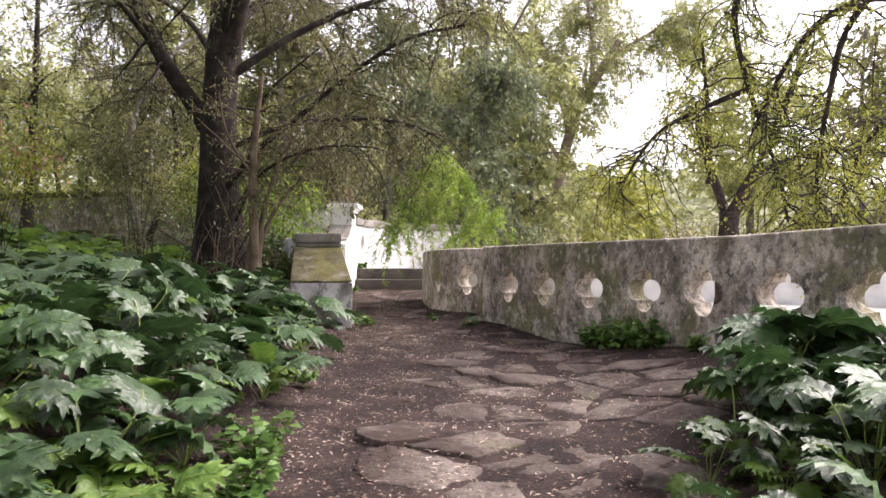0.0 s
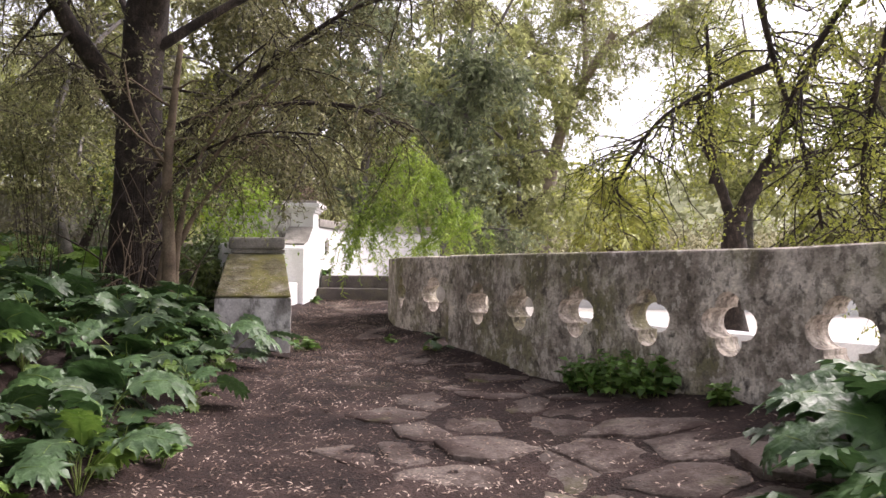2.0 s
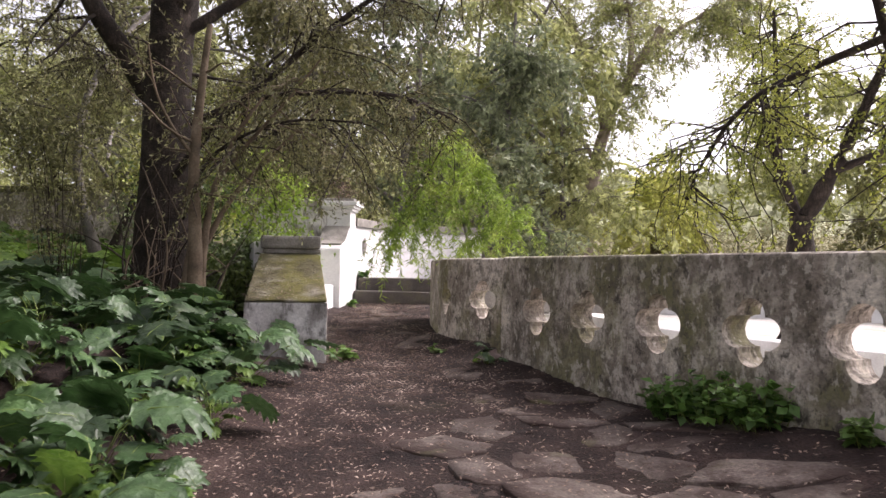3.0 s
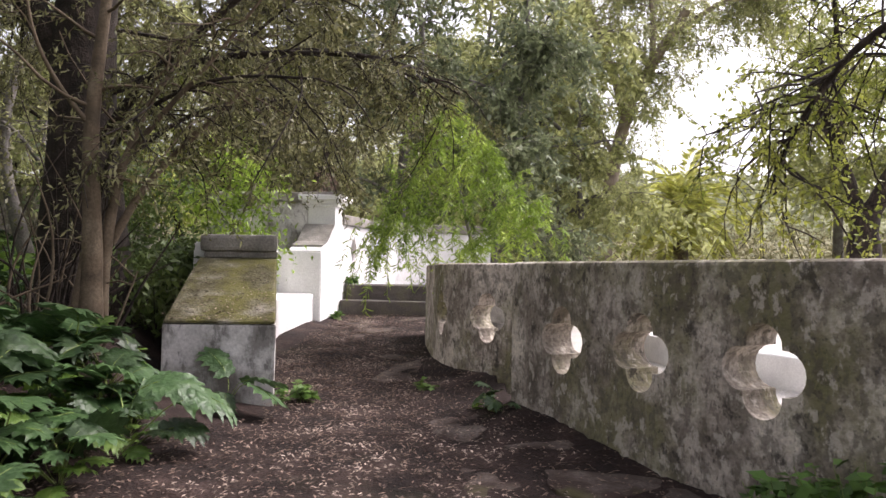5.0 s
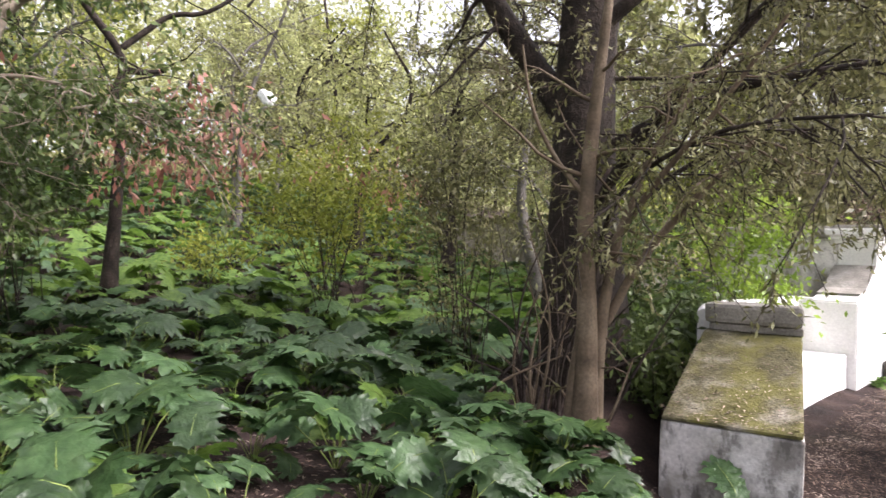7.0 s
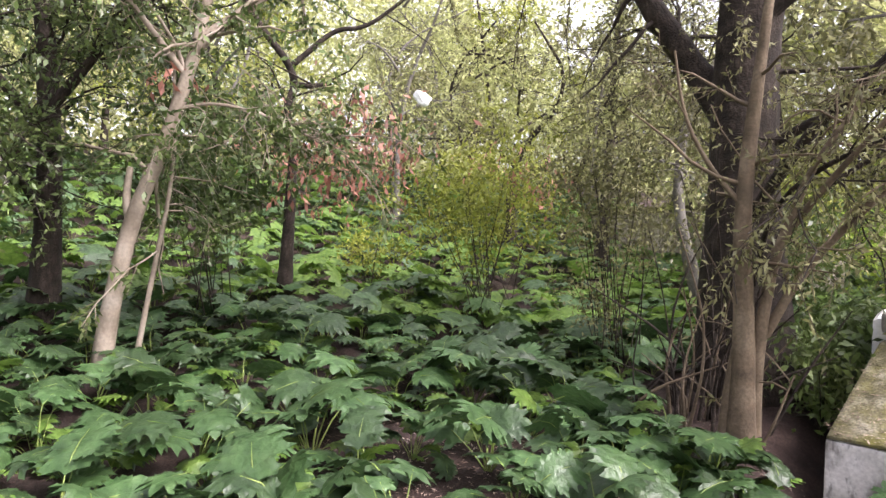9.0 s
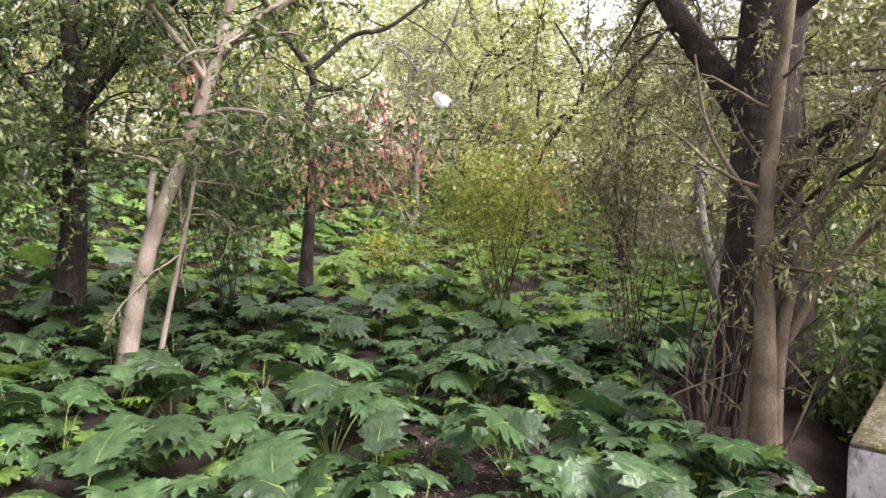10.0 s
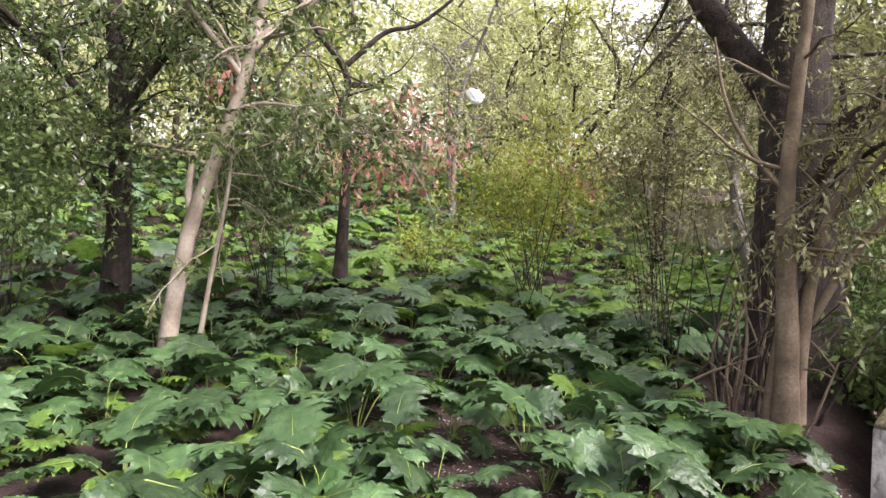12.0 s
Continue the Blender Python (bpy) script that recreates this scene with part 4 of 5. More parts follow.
# ---- trees beside the path ----
def build_main_tree():
    rng = np.random.default_rng(3)
    limbs = [
        ([(-4.1, 12.58, 0.1), (-4.1, 12.56, 1.0), (-4.15, 12.55, 2.4), (-4.15, 12.5, 3.4), (-4.0, 12.5, 4.8), (-3.8, 12.4, 6.4), (-3.6, 12.4, 8.2)], 0.36, 0.14, 1),
        ([(-4.15, 12.52, 2.7), (-4.5, 12.45, 3.3), (-4.95, 12.2, 4.0), (-5.25, 12.0, 4.8), (-5.5, 11.8, 6.2)], 0.15, 0.06, 1.2),
        ([(-4.1, 12.5, 3.7), (-3.75, 12.3, 4.7), (-3.45, 12.1, 5.9), (-3.1, 11.8, 7.0)], 0.16, 0.06, 1),
        ([(-3.95, 12.35, 2.0), (-3.35, 12.1, 2.6), (-2.8, 11.95, 2.95), (-2.1, 11.85, 3.5), (-1.2, 11.8, 4.1), (-0.3, 11.9, 4.3)], 0.05, 0.02, 1.5),
        ([(-3.9, 12.6, 2.7), (-3.2, 12.9, 3.1), (-2.3, 13.2, 3.25), (-1.4, 13.6, 3.3), (-0.7, 14.0, 3.0)], 0.045, 0.018, 1.5),
        ([(-3.9, 12.5, 3.8), (-3.0, 12.9, 4.6), (-1.8, 13.4, 5.3), (-0.6, 13.8, 5.6), (0.4, 14.0, 5.4)], 0.07, 0.02, 1.7),
        ([(-4.1, 12.6, 4.2), (-4.0, 13.5, 5.2), (-3.6, 14.6, 5.9), (-3.0, 15.8, 6.0)], 0.07, 0.02, 1.5),
        ([(-4.0, 12.3, 4.4), (-3.4, 11.2, 5.2), (-2.6, 10.2, 5.7), (-1.5, 9.2, 5.8)], 0.06, 0.02, 1.3),
        ([(-5.0, 12.2, 4.1), (-5.3, 11.4, 4.7), (-5.6, 10.4, 5.0), (-5.6, 9.4, 5.0)], 0.045, 0.015, 1.2),
        ([(-4.0, 12.4, 5.0), (-2.6, 11.7, 6.2), (-1.0, 11.2, 6.9), (0.8, 11.0, 6.9)], 0.08, 0.025, 1.4),
        ([(-4.2, 12.6, 3.0), (-4.9, 13.2, 3.6), (-5.7, 13.8, 3.9), (-6.6, 14.2, 4.0)], 0.05, 0.018, 1.5),
        ([(-4.2, 12.6, 4.0), (-5.0, 13.4, 5.0), (-6.0, 14.0, 5.7), (-7.2, 14.6, 5.9)], 0.06, 0.018, 1.5),
        ([(-3.7, 12.1, 1.5), (-3.3, 11.7, 2.1), (-2.75, 11.45, 2.35), (-2.2, 11.4, 2.5), (-1.5, 11.4, 2.45)], 0.025, 0.01, 0.7),
        ([(-3.85, 12.3, 1.6), (-3.5, 12.6, 2.3), (-2.9, 13.2, 2.8), (-2.3, 14.0, 2.9)], 0.03, 0.01, 1.2),
    ]
    return tree("olive_tree", "old dark-barked evergreen tree with small grey-green leaves", "tree", limbs, BARK_DARK, LEAF_OLIVE, rng, subs=21, sub_len=1.2,
                twigs=13, twig_len=0.42, leaves=15, leaf_len=0.054, leaf_width=0.32, droop=0.75, knots=0.16, flare=0.45, start=0.3)


def build_stems():
    rng = np.random.default_rng(8)
    limbs = [
        ([(-3.11, 11.16, 0.36), (-3.11, 11.17, 0.75), (-3.11, 11.16, 1.22), (-3.15, 11.14, 1.96), (-3.12, 11.16, 2.51), (-3.05, 11.21, 3.41)], 0.084, 0.03, 0.8),
        ([(-3.08, 11.24, 0.55), (-3.08, 11.25, 1.07), (-3.02, 11.29, 1.67), (-2.93, 11.35, 2.0), (-2.84, 11.41, 2.32), (-2.6, 11.55, 2.75)], 0.055, 0.014, 0.9),
        ([(-3.22, 11.12, 0.38), (-3.19, 11.14, 0.95), (-3.12, 11.18, 1.35)], 0.045, 0.03, 0),
        ([(-3.06, 11.3, 1.2), (-2.9, 11.5, 1.7), (-2.5, 11.7, 2.2), (-2.1, 11.9, 2.7)], 0.035, 0.012, 0.5),
        ([(-3.14, 11.14, 2.05), (-3.3, 11.0, 2.3), (-3.45, 10.9, 2.65), (-3.5, 10.85, 3.1)], 0.02, 0.008, 0.25),
        ([(-3.0, 11.12, 0.42), (-2.9, 11.15, 0.6), (-2.78, 11.2, 1.0)], 0.012, 0.006, 0.3),
        ([(-3.02, 11.3, 1.75), (-2.75, 11.35, 2.15), (-2.35, 11.4, 2.6), (-1.95, 11.4, 3.1)], 0.028, 0.01, 0.7),
    ]
    root = tree("young_tree", "tan-barked young multi-stemmed tree beside the old trunk", "tree", limbs, BARK_TAN, LEAF_OLIVE, rng, subs=9, sub_len=0.8, twigs=7, twig_len=0.3,
                leaves=9, leaf_len=0.055, leaf_width=0.3, droop=0.4, knots=0.10, flare=0.35)
    # thin suckers round the roots
    for k in range(44):
        a = rng.uniform(-1, 1)
        x, y = -3.72 + 0.5 * a + rng.normal() * 0.12, 11.6 - 0.1 * a + rng.normal() * 0.25
        if -3.4 < x < -3.0 and y < 11.4:
            x -= 0.5
        h = rng.uniform(0.35, 1.1) if k % 5 else rng.uniform(1.2, 2.0)
        tb = Tubes()
        z = ground_at(x, y) - 0.03
        tb.add([(x, y, z), (x + rng.normal() * 0.08, y + rng.normal() * 0.08, z + h * 0.5), (x + rng.normal() * 0.3, y + rng.normal() * 0.3, z + h)], rng.uniform(0.008, 0.02), 0.004, 5)
        tagged(new("sucker_shoot", tb.mesh("sucker_shoot", BARK_DARK if k % 3 else BARK_TAN)), "thin bare shoot rising round the old tree roots", "shoot", "suckers")


def build_pepper_tree():
    """Hanging bright strands over the wall's end."""
    rng = np.random.default_rng(12)
    limbs = [([(-0.45, 15.0, -0.5), (-0.5, 14.9, 1.0), (-0.75, 14.8, 2.0), (-0.95, 14.7, 2.8)], 0.045, 0.012, 0),
             ([(-0.9, 14.9, 2.2), (-1.2, 14.9, 2.7), (-1.6, 15.1, 2.8)], 0.025, 0.008, 0),
             ([(-0.88, 14.95, 2.0), (-0.6, 14.7, 2.5), (-0.35, 14.5, 2.6)], 0.02, 0.008, 0)]
    root = tree("pepper_tree", "weeping pepper tree with bright yellow-green hanging foliage", "tree", limbs, BARK_GREY, LEAF_BRIGHT, rng)
    tb = Tubes()
    V, F, n = [], [], 0
    anchors = [(-0.95, 14.6, 2.95), (-0.7, 14.4, 2.75), (-1.15, 14.8, 2.6), (-0.45, 14.3, 2.35), (-1.4, 14.9, 2.15), (-0.85, 14.2, 2.15), (-1.55, 15.1, 1.75), (-0.3, 14.6, 1.95), (-0.6, 14.8, 2.45),
               (-1.7, 15.2, 1.5), (-1.1, 14.3, 1.7), (-0.1, 14.3, 1.65), (-0.5, 14.5, 1.5), (0.15, 14.2, 1.9)]
    for k in range(180):
        q = int(rng.integers(0, len(anchors)))
        x, y, topz = (v + rng.normal() * w for v, w in zip(anchors[q], (0.13, 0.15, 0.14)))
        L = rng.uniform(0.3, 0.75) if k % 3 else rng.uniform(0.8, 1.35)
        p = [np.array([x, y, topz])]
        d = unit(np.array([rng.normal() * 0.6, rng.normal() * 0.4 - 0.3, 0.1]))
        for s in range(7):
            d = unit(d + np.array([rng.normal() * 0.05, rng.normal() * 0.05, -0.45]))
            p.append(p[-1] + d * L / 7)
        p = np.array(p)
        tb.sticks(p[:-1], p[1:], 0.0035)
        m = 62
        t = rng.random(m) * 7
        c = np.stack([np.interp(t, range(8), p[:, q]) for q in range(3)], 1)
        dd = rng.normal(size=(m, 3)) * np.array([1, 1, 0.3]) + np.array([0, 0, -0.9])
        v, f = leaf_quads(c, dd, 0.095, 0.15, rng, 0.2)
        V.append(v)
        F.append(f + n)
        n += len(v)
    tagged(child(new("hanging_strand", tb.mesh("hanging_strand", STALK)), root), kind="stuff")
    tagged(child(new("crown", fast_mesh("crown", np.vstack(V), np.vstack(F), LEAF_BRIGHT)), root), kind="stuff")


def build_shrub(name, label, x, y, r, h, leaf, n, rng, leaf_len=0.08, leaf_width=0.4, group="", z=None, bark=None, category="shrub", lift=0.15):
    """A loose bush: bowed stems from one foot and leaves in uneven clumps."""
    z = ground_at(x, y) if z is None else z
    root = thing(name, label, category, (x, y, z), group)
    tb = Tubes()
    stems = max(6, int(n / 260))
    V, F, k = [], [], 0
    for s in range(stems):
        a, q = rng.random() * 6.283, rng.random() ** 0.6
        tip = np.array([x + r * q * math.cos(a), y + r * q * math.sin(a), z + h * (lift + (1 - lift) * rng.random() ** 0.7) * (1 - 0.35 * q * q)])
        mid = np.array([x, y, z]) * 0.45 + tip * 0.55 + np.array([0, 0, 0.12 * h])
        foot = (x + rng.normal() * 0.18 * r, y + rng.normal() * 0.18 * r)
        tb.add([(*foot, z - 0.05), tuple(mid + rng.normal(size=3) * 0.08), tuple(tip)], 0.004 + 0.0014 * h, 0.002, 5)
        m = int(n / stems)
        cl = 0.16 * r + 0.10
        c = np.vstack([tip + rng.normal(size=(m // 2, 3)) * cl * np.array([1, 1, 0.7]), mid + (tip - mid) * rng.random((m - m // 2, 1)) + rng.normal(size=(m - m // 2, 3)) * cl * 0.8])
        v, f = leaf_quads(c, rng.normal(size=(m, 3)) + np.array([0, 0, -0.3]), leaf_len, leaf_width, rng, 0.45)
        V.append(v)
        F.append(f + k)
        k += len(v)
    tagged(child(new("stem", tb.mesh("stem", bark or BARK_DARK)), root), kind="stuff")
    tagged(child(new("foliage", fast_mesh("foliage", np.vstack(V), np.vstack(F), leaf)), root), kind="stuff")
    return root


def build_right_trees():
    rng = np.random.default_rng(31)
    limbs = [
        ([(6.2, 10.5, -0.5), (6.1, 10.4, 1.2), (5.7, 10.2, 2.6), (4.9, 9.8, 3.6), (4.1, 9.5, 3.75), (3.5, 9.55, 3.5), (3.2, 9.8, 3.0), (3.0, 10.0, 2.4)], 0.11, 0.02, 1.2),
        ([(4.9, 9.8, 3.6), (4.2, 10.2, 4.4), (3.2, 10.5, 4.5), (2.95, 10.6, 4.0), (3.1, 10.7, 3.4), (3.25, 10.78, 2.95), (3.46, 10.82, 2.4), (3.62, 10.82, 1.9), (3.7, 10.82, 1.4)], 0.07, 0.018, 1.3),
        ([(3.22, 10.76, 3.05), (2.7, 10.98, 2.86), (2.2, 11.15, 2.62), (1.88, 11.3, 2.15), (1.7, 11.4, 1.7)], 0.04, 0.012, 1.0),
        ([(4.1, 9.6, 3.8), (3.85, 9.8, 3.4), (3.8, 10.0, 2.7), (3.75, 10.2, 2.0), (3.85, 10.3, 1.5)], 0.045, 0.012, 0.9),
        ([(4.9, 9.8, 3.6), (5.0, 9.0, 4.4), (4.4, 8.0, 5.0), (3.4, 7.0, 5.2)], 0.07, 0.02, 0.7),
        ([(4.7, 9.8, 3.7), (4.0, 10.4, 5.0), (3.0, 11.0, 5.8), (1.8, 11.4, 6.0)], 0.07, 0.02, 0.9),
        ([(5.7, 10.2, 2.6), (5.4, 10.6, 2.9), (4.9, 11.0, 2.7), (4.6, 11.2, 2.0), (4.5, 11.3, 1.4)], 0.05, 0.012, 1.0),
    ]
    tree("carob_tree", "gnarled dark tree with hanging crooked branches behind the wall", "tree", limbs, BARK_DARK, LEAF_YELLOW, rng, subs=44, sub_len=1.1, twigs=10, twig_len=0.32,
         leaves=12, leaf_len=0.042, leaf_width=0.5, droop=0.75, knots=0.18, bare=0.3, wild=1.9, start=0.25)
    limbs = [
        ([(5.75, 19.1, -0.5), (5.8, 19.1, 1.0), (5.85, 19.05, 2.2)], 0.27, 0.24, 0),
        ([(5.8, 19.1, 2.1), (5.5, 19.1, 3.0), (5.1, 19.0, 3.9), (5.0, 18.8, 4.8)], 0.13, 0.05, 0.45),
        ([(5.9, 19.0, 2.2), (6.4, 18.8, 3.2), (6.8, 18.4, 4.4), (7.2, 18, 5.8)], 0.17, 0.05, 1),
        ([(6.4, 18.8, 3.1), (7.6, 18.4, 3.6), (8.8, 18.0, 3.5)], 0.09, 0.03, 1),
        ([(5.4, 19.1, 2.9), (5.2, 18.6, 4.4), (4.9, 18.0, 6.0)], 0.10, 0.03, 1),
    ]
    tree("carob_tree", "low gnarled tree with burled fork in the garden beyond the wall", "tree", limbs, BARK_DARK, LEAF_YELLOW, rng, subs=34, sub_len=1.4, twigs=13, twig_len=0.5,
         leaves=14, leaf_len=0.062, leaf_width=0.5, droop=0.6, knots=0.3, bare=0.25, wild=1.6)
    limbs = [([(3.0, 34.0, -0.4), (3.3, 33.8, 4.4), (3.8, 33.3, 7.0), (4.7, 32.7, 8.9), (5.8, 32.0, 10.6)], 0.34, 0.16, 0.7),
             ([(3.8, 33.3, 7.0), (3.2, 33.0, 9.2), (2.2, 32.6, 11.5)], 0.16, 0.06, 1), ([(4.7, 32.7, 8.9), (4.9, 33.5, 11), (4.6, 34, 13.5)], 0.14, 0.05, 1),
             ([(3.5, 33.6, 5.6), (2.4, 33.2, 7.2), (0.8, 32.8, 8.2)], 0.12, 0.04, 1), ([(5.2, 32.4, 9.8), (7.0, 31.6, 10.8), (8.4, 31, 11.4)], 0.12, 0.04, 1)]
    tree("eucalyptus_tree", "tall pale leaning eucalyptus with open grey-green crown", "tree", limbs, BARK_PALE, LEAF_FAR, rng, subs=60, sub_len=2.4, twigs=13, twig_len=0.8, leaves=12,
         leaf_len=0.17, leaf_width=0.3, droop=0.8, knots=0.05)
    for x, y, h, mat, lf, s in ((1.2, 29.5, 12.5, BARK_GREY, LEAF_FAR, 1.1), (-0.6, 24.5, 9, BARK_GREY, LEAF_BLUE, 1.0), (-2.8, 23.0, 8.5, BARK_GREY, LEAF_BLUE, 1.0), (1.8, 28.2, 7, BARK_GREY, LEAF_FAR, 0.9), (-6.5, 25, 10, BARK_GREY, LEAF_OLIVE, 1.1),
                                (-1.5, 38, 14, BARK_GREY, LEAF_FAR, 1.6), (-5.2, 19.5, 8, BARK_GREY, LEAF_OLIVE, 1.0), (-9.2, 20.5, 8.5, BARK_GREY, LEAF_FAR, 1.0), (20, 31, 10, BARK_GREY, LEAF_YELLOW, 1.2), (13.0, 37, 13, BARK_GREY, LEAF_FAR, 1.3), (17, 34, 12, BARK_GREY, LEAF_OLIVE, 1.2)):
        z = float(ground_z(np.float64(x), np.float64(y))) - 0.1
        limbs = [([(x, y, z), (x + rng.normal() * 0.3, y, z + h * 0.35), (x + rng.normal() * 0.5, y + rng.normal() * 0.3, z + h * 0.7), (x + rng.normal() * 0.6, y, z + h)], 0.16 * s, 0.04, 1)]
        for k in range(8):
            a, t = rng.random() * 6.283, rng.uniform(0.22, 0.85)
            r = 0.28 * h * (1.1 - 0.6 * t)
            o = (x, y, z + h * t)
            limbs.append(([o, (x + 0.5 * r * math.cos(a), y + 0.5 * r * math.sin(a), o[2] + 0.25 * r), (x + r * math.cos(a), y + r * math.sin(a), o[2] + 0.2 * r)], 0.05 * s, 0.02, 0.6))
        tree("garden_tree", "evergreen garden tree beyond the wall", "tree", limbs, mat, lf, rng, subs=17, sub_len=0.17 * h, twigs=10, twig_len=0.07 * h, leaves=12,
             leaf_len=0.021 * h, leaf_width=0.4, droop=0.7, start=0.2, group="trees beyond the wall")


# added tree out of view: its crown only blocks light over the first plants
def build_shade_tree():
    rng = np.random.default_rng(71)
    limbs = [([(-5.2, 3.6, -0.1), (-5.1, 3.7, 2.0), (-4.8, 4.0, 4.2), (-4.4, 4.4, 6.5)], 0.26, 0.09, 1)]
    for a, r, z in ((0.3, 3.8, 5.0), (0.9, 4.2, 5.6), (1.5, 3.4, 5.2), (2.3, 2.8, 5.4), (-0.6, 3.2, 5.6), (3.4, 2.6, 5.2), (1.2, 3.0, 6.4), (0.0, 2.2, 6.6)):
        limbs.append(([(-4.85, 3.95, z - 1.3), (-4.8 + 0.5 * r * math.cos(a), 4.0 + 0.5 * r * math.sin(a), z - 0.2), (-4.8 + r * math.cos(a), 4.0 + r * math.sin(a), z + 0.2)], 0.08, 0.02, 1.3))
    tree("olive_tree", "unseen evergreen tree added to shade the start of the path", "tree", limbs, BARK_DARK, LEAF_OLIVE, rng, subs=20, sub_len=1.3, twigs=11, twig_len=0.45, leaves=13, leaf_len=0.075,
         leaf_width=0.35, droop=0.4)


build_shade_tree()


LEAF_PALM = leaf_material("palm_leaf", [(0.40, 0.42, 0.09), (0.52, 0.53, 0.14), (0.62, 0.62, 0.21)], 0.5, 0.5)
PALM = (6.6, 36.5, 0.2)


def build_palm():
    rng = np.random.default_rng(17)
    x, y, z = PALM
    root = thing("palm_tree", "low date palm with arching yellow-green fronds", "tree", (x, y, z))
    tb = Tubes()
    tb.add([(x, y, z - 0.5), (x, y, z + 1.8), (x, y, z + 3.8)], 0.34, 0.28, 12, 0.2)
    child(new("trunk", tb.mesh("trunk", BARK_TAN)), root)
    for k in range(46):
        a = k * 2.4
        el = radians(80 - 100 * (k / 46))
        L = rng.uniform(2.6, 3.3)
        d = np.array([math.cos(a) * math.cos(el), math.sin(a) * math.cos(el), math.sin(el)])
        p = [np.array([x, y, z + 3.8])]
        for s in range(9):
            d = unit(d + np.array([0, 0, -0.21]))
            p.append(p[-1] + d * L / 9)
        p = np.array(p)
        m = 90
        t = np.repeat(np.linspace(0.8, 9, m // 2), 2)
        c = np.stack([np.interp(t, range(10), p[:, q]) for q in range(3)], 1)
        ax = unit(np.stack([np.interp(t, range(10), np.gradient(p[:, q])) for q in range(3)], 1))
        side = unit(np.cross(ax, [0, 0, 1.0])) * np.where(np.arange(m) % 2, 1, -1)[:, None]
        v, f = leaf_quads(c, ax * 0.8 + side + np.array([0, 0, 0.1]), 0.55, 0.13, rng, 0.3)
        fr = new("frond", fast_mesh("frond", v, f, LEAF_PALM))
        child(fr, root)


def woodland_tree(name, label, limbs, bark, leaf, rng, **kw):
    return tree(name, label, "tree", limbs, bark, leaf, rng, **kw)


def build_woods():
    rng = np.random.default_rng(41)
    woodland_tree("woodland_tree", "slender leaning tree with smooth pale bark among acanthus", [
        ([(-6.64, 7.70, 0.3), (-6.64, 7.72, 0.85), (-6.63, 7.90, 1.85), (-6.60, 8.09, 2.35), (-6.57, 8.27, 2.95), (-6.54, 8.38, 3.42), (-6.47, 8.69, 3.66), (-6.39, 8.97, 3.95), (-6.2, 9.5, 4.3)], 0.082, 0.04, 0.6),
        ([(-6.54, 8.38, 3.42), (-6.52, 8.46, 3.8), (-6.5, 8.5, 4.3), (-6.45, 8.6, 5.2)], 0.05, 0.015, 1), ([(-6.56, 8.3, 3.1), (-6.6, 7.9, 3.6), (-6.7, 7.4, 4.2)], 0.032, 0.012, 1),
        ([(-6.62, 7.92, 1.75), (-6.7, 7.86, 2.0), (-6.75, 7.9, 2.3)], 0.04, 0.028, 0), ([(-6.75, 7.95, 0.4), (-6.72, 8.1, 1.4), (-6.68, 8.25, 2.3), (-6.6, 8.2, 3.3)], 0.028, 0.012, 0.8),
        ([(-6.58, 8.2, 2.8), (-6.45, 8.5, 2.9), (-6.3, 9.0, 2.8), (-6.2, 9.4, 2.6)], 0.018, 0.008, 1)],
        BARK_PALE, LEAF_DARK, rng, subs=24, sub_len=1.0, twigs=10, twig_len=0.35, leaves=9, leaf_len=0.075, leaf_width=0.4, droop=0.5, knots=0.06, flare=0.25, start=0.4)
    woodland_tree("woodland_tree", "dark-barked woodland tree with dense small leaves", [
        ([(-8.18, 7.31, 0.5), (-8.18, 7.37, 1.83), (-8.18, 7.32, 3.27), (-8.18, 7.25, 4.11), (-8.1, 7.1, 6.0)], 0.13, 0.06, 1),
        ([(-8.18, 7.32, 2.9), (-7.9, 7.8, 3.6), (-7.6, 8.4, 4.4)], 0.06, 0.02, 1), ([(-8.18, 7.32, 2.7), (-8.0, 6.6, 3.5), (-7.8, 5.8, 4.2)], 0.06, 0.02, 1.3), ([(-8.15, 7.33, 1.8), (-7.7, 7.0, 2.4), (-7.0, 6.6, 2.7)], 0.035, 0.01, 1.2)],
        BARK_DARK, LEAF_DARK, rng, subs=34, sub_len=1.15, twigs=10, twig_len=0.35, leaves=10, leaf_len=0.07, leaf_width=0.42, droop=0.4, start=0.3)
    woodland_tree("woodland_tree", "crooked bare-limbed tree with withered red leaves", [
        ([(-8.7, 9.95, 0.8), (-8.68, 10.0, 2.43), (-8.68, 10.02, 3.0), (-8.73, 9.9, 3.3), (-8.68, 10.02, 3.65), (-8.71, 9.93, 3.92), (-8.82, 9.59, 4.32), (-8.9, 9.2, 5.0)], 0.085, 0.03, 0.5),
        ([(-8.67, 10.04, 3.65), (-8.60, 10.2, 3.64), (-8.52, 10.42, 3.7)], 0.04, 0.025, 0.2), ([(-8.7, 9.98, 3.9), (-8.64, 10.13, 4.05), (-8.52, 10.45, 4.39), (-8.37, 10.78, 4.41), (-8.19, 11.16, 4.75), (-7.9, 11.6, 5.2)], 0.04, 0.015, 0.3)],
        BARK_DARK, LEAF_DARK, rng, subs=14, sub_len=1.0, twigs=4, twig_len=0.3, leaves=7, leaf_len=0.08, leaf_width=0.4, droop=0.3, bare=0.5)
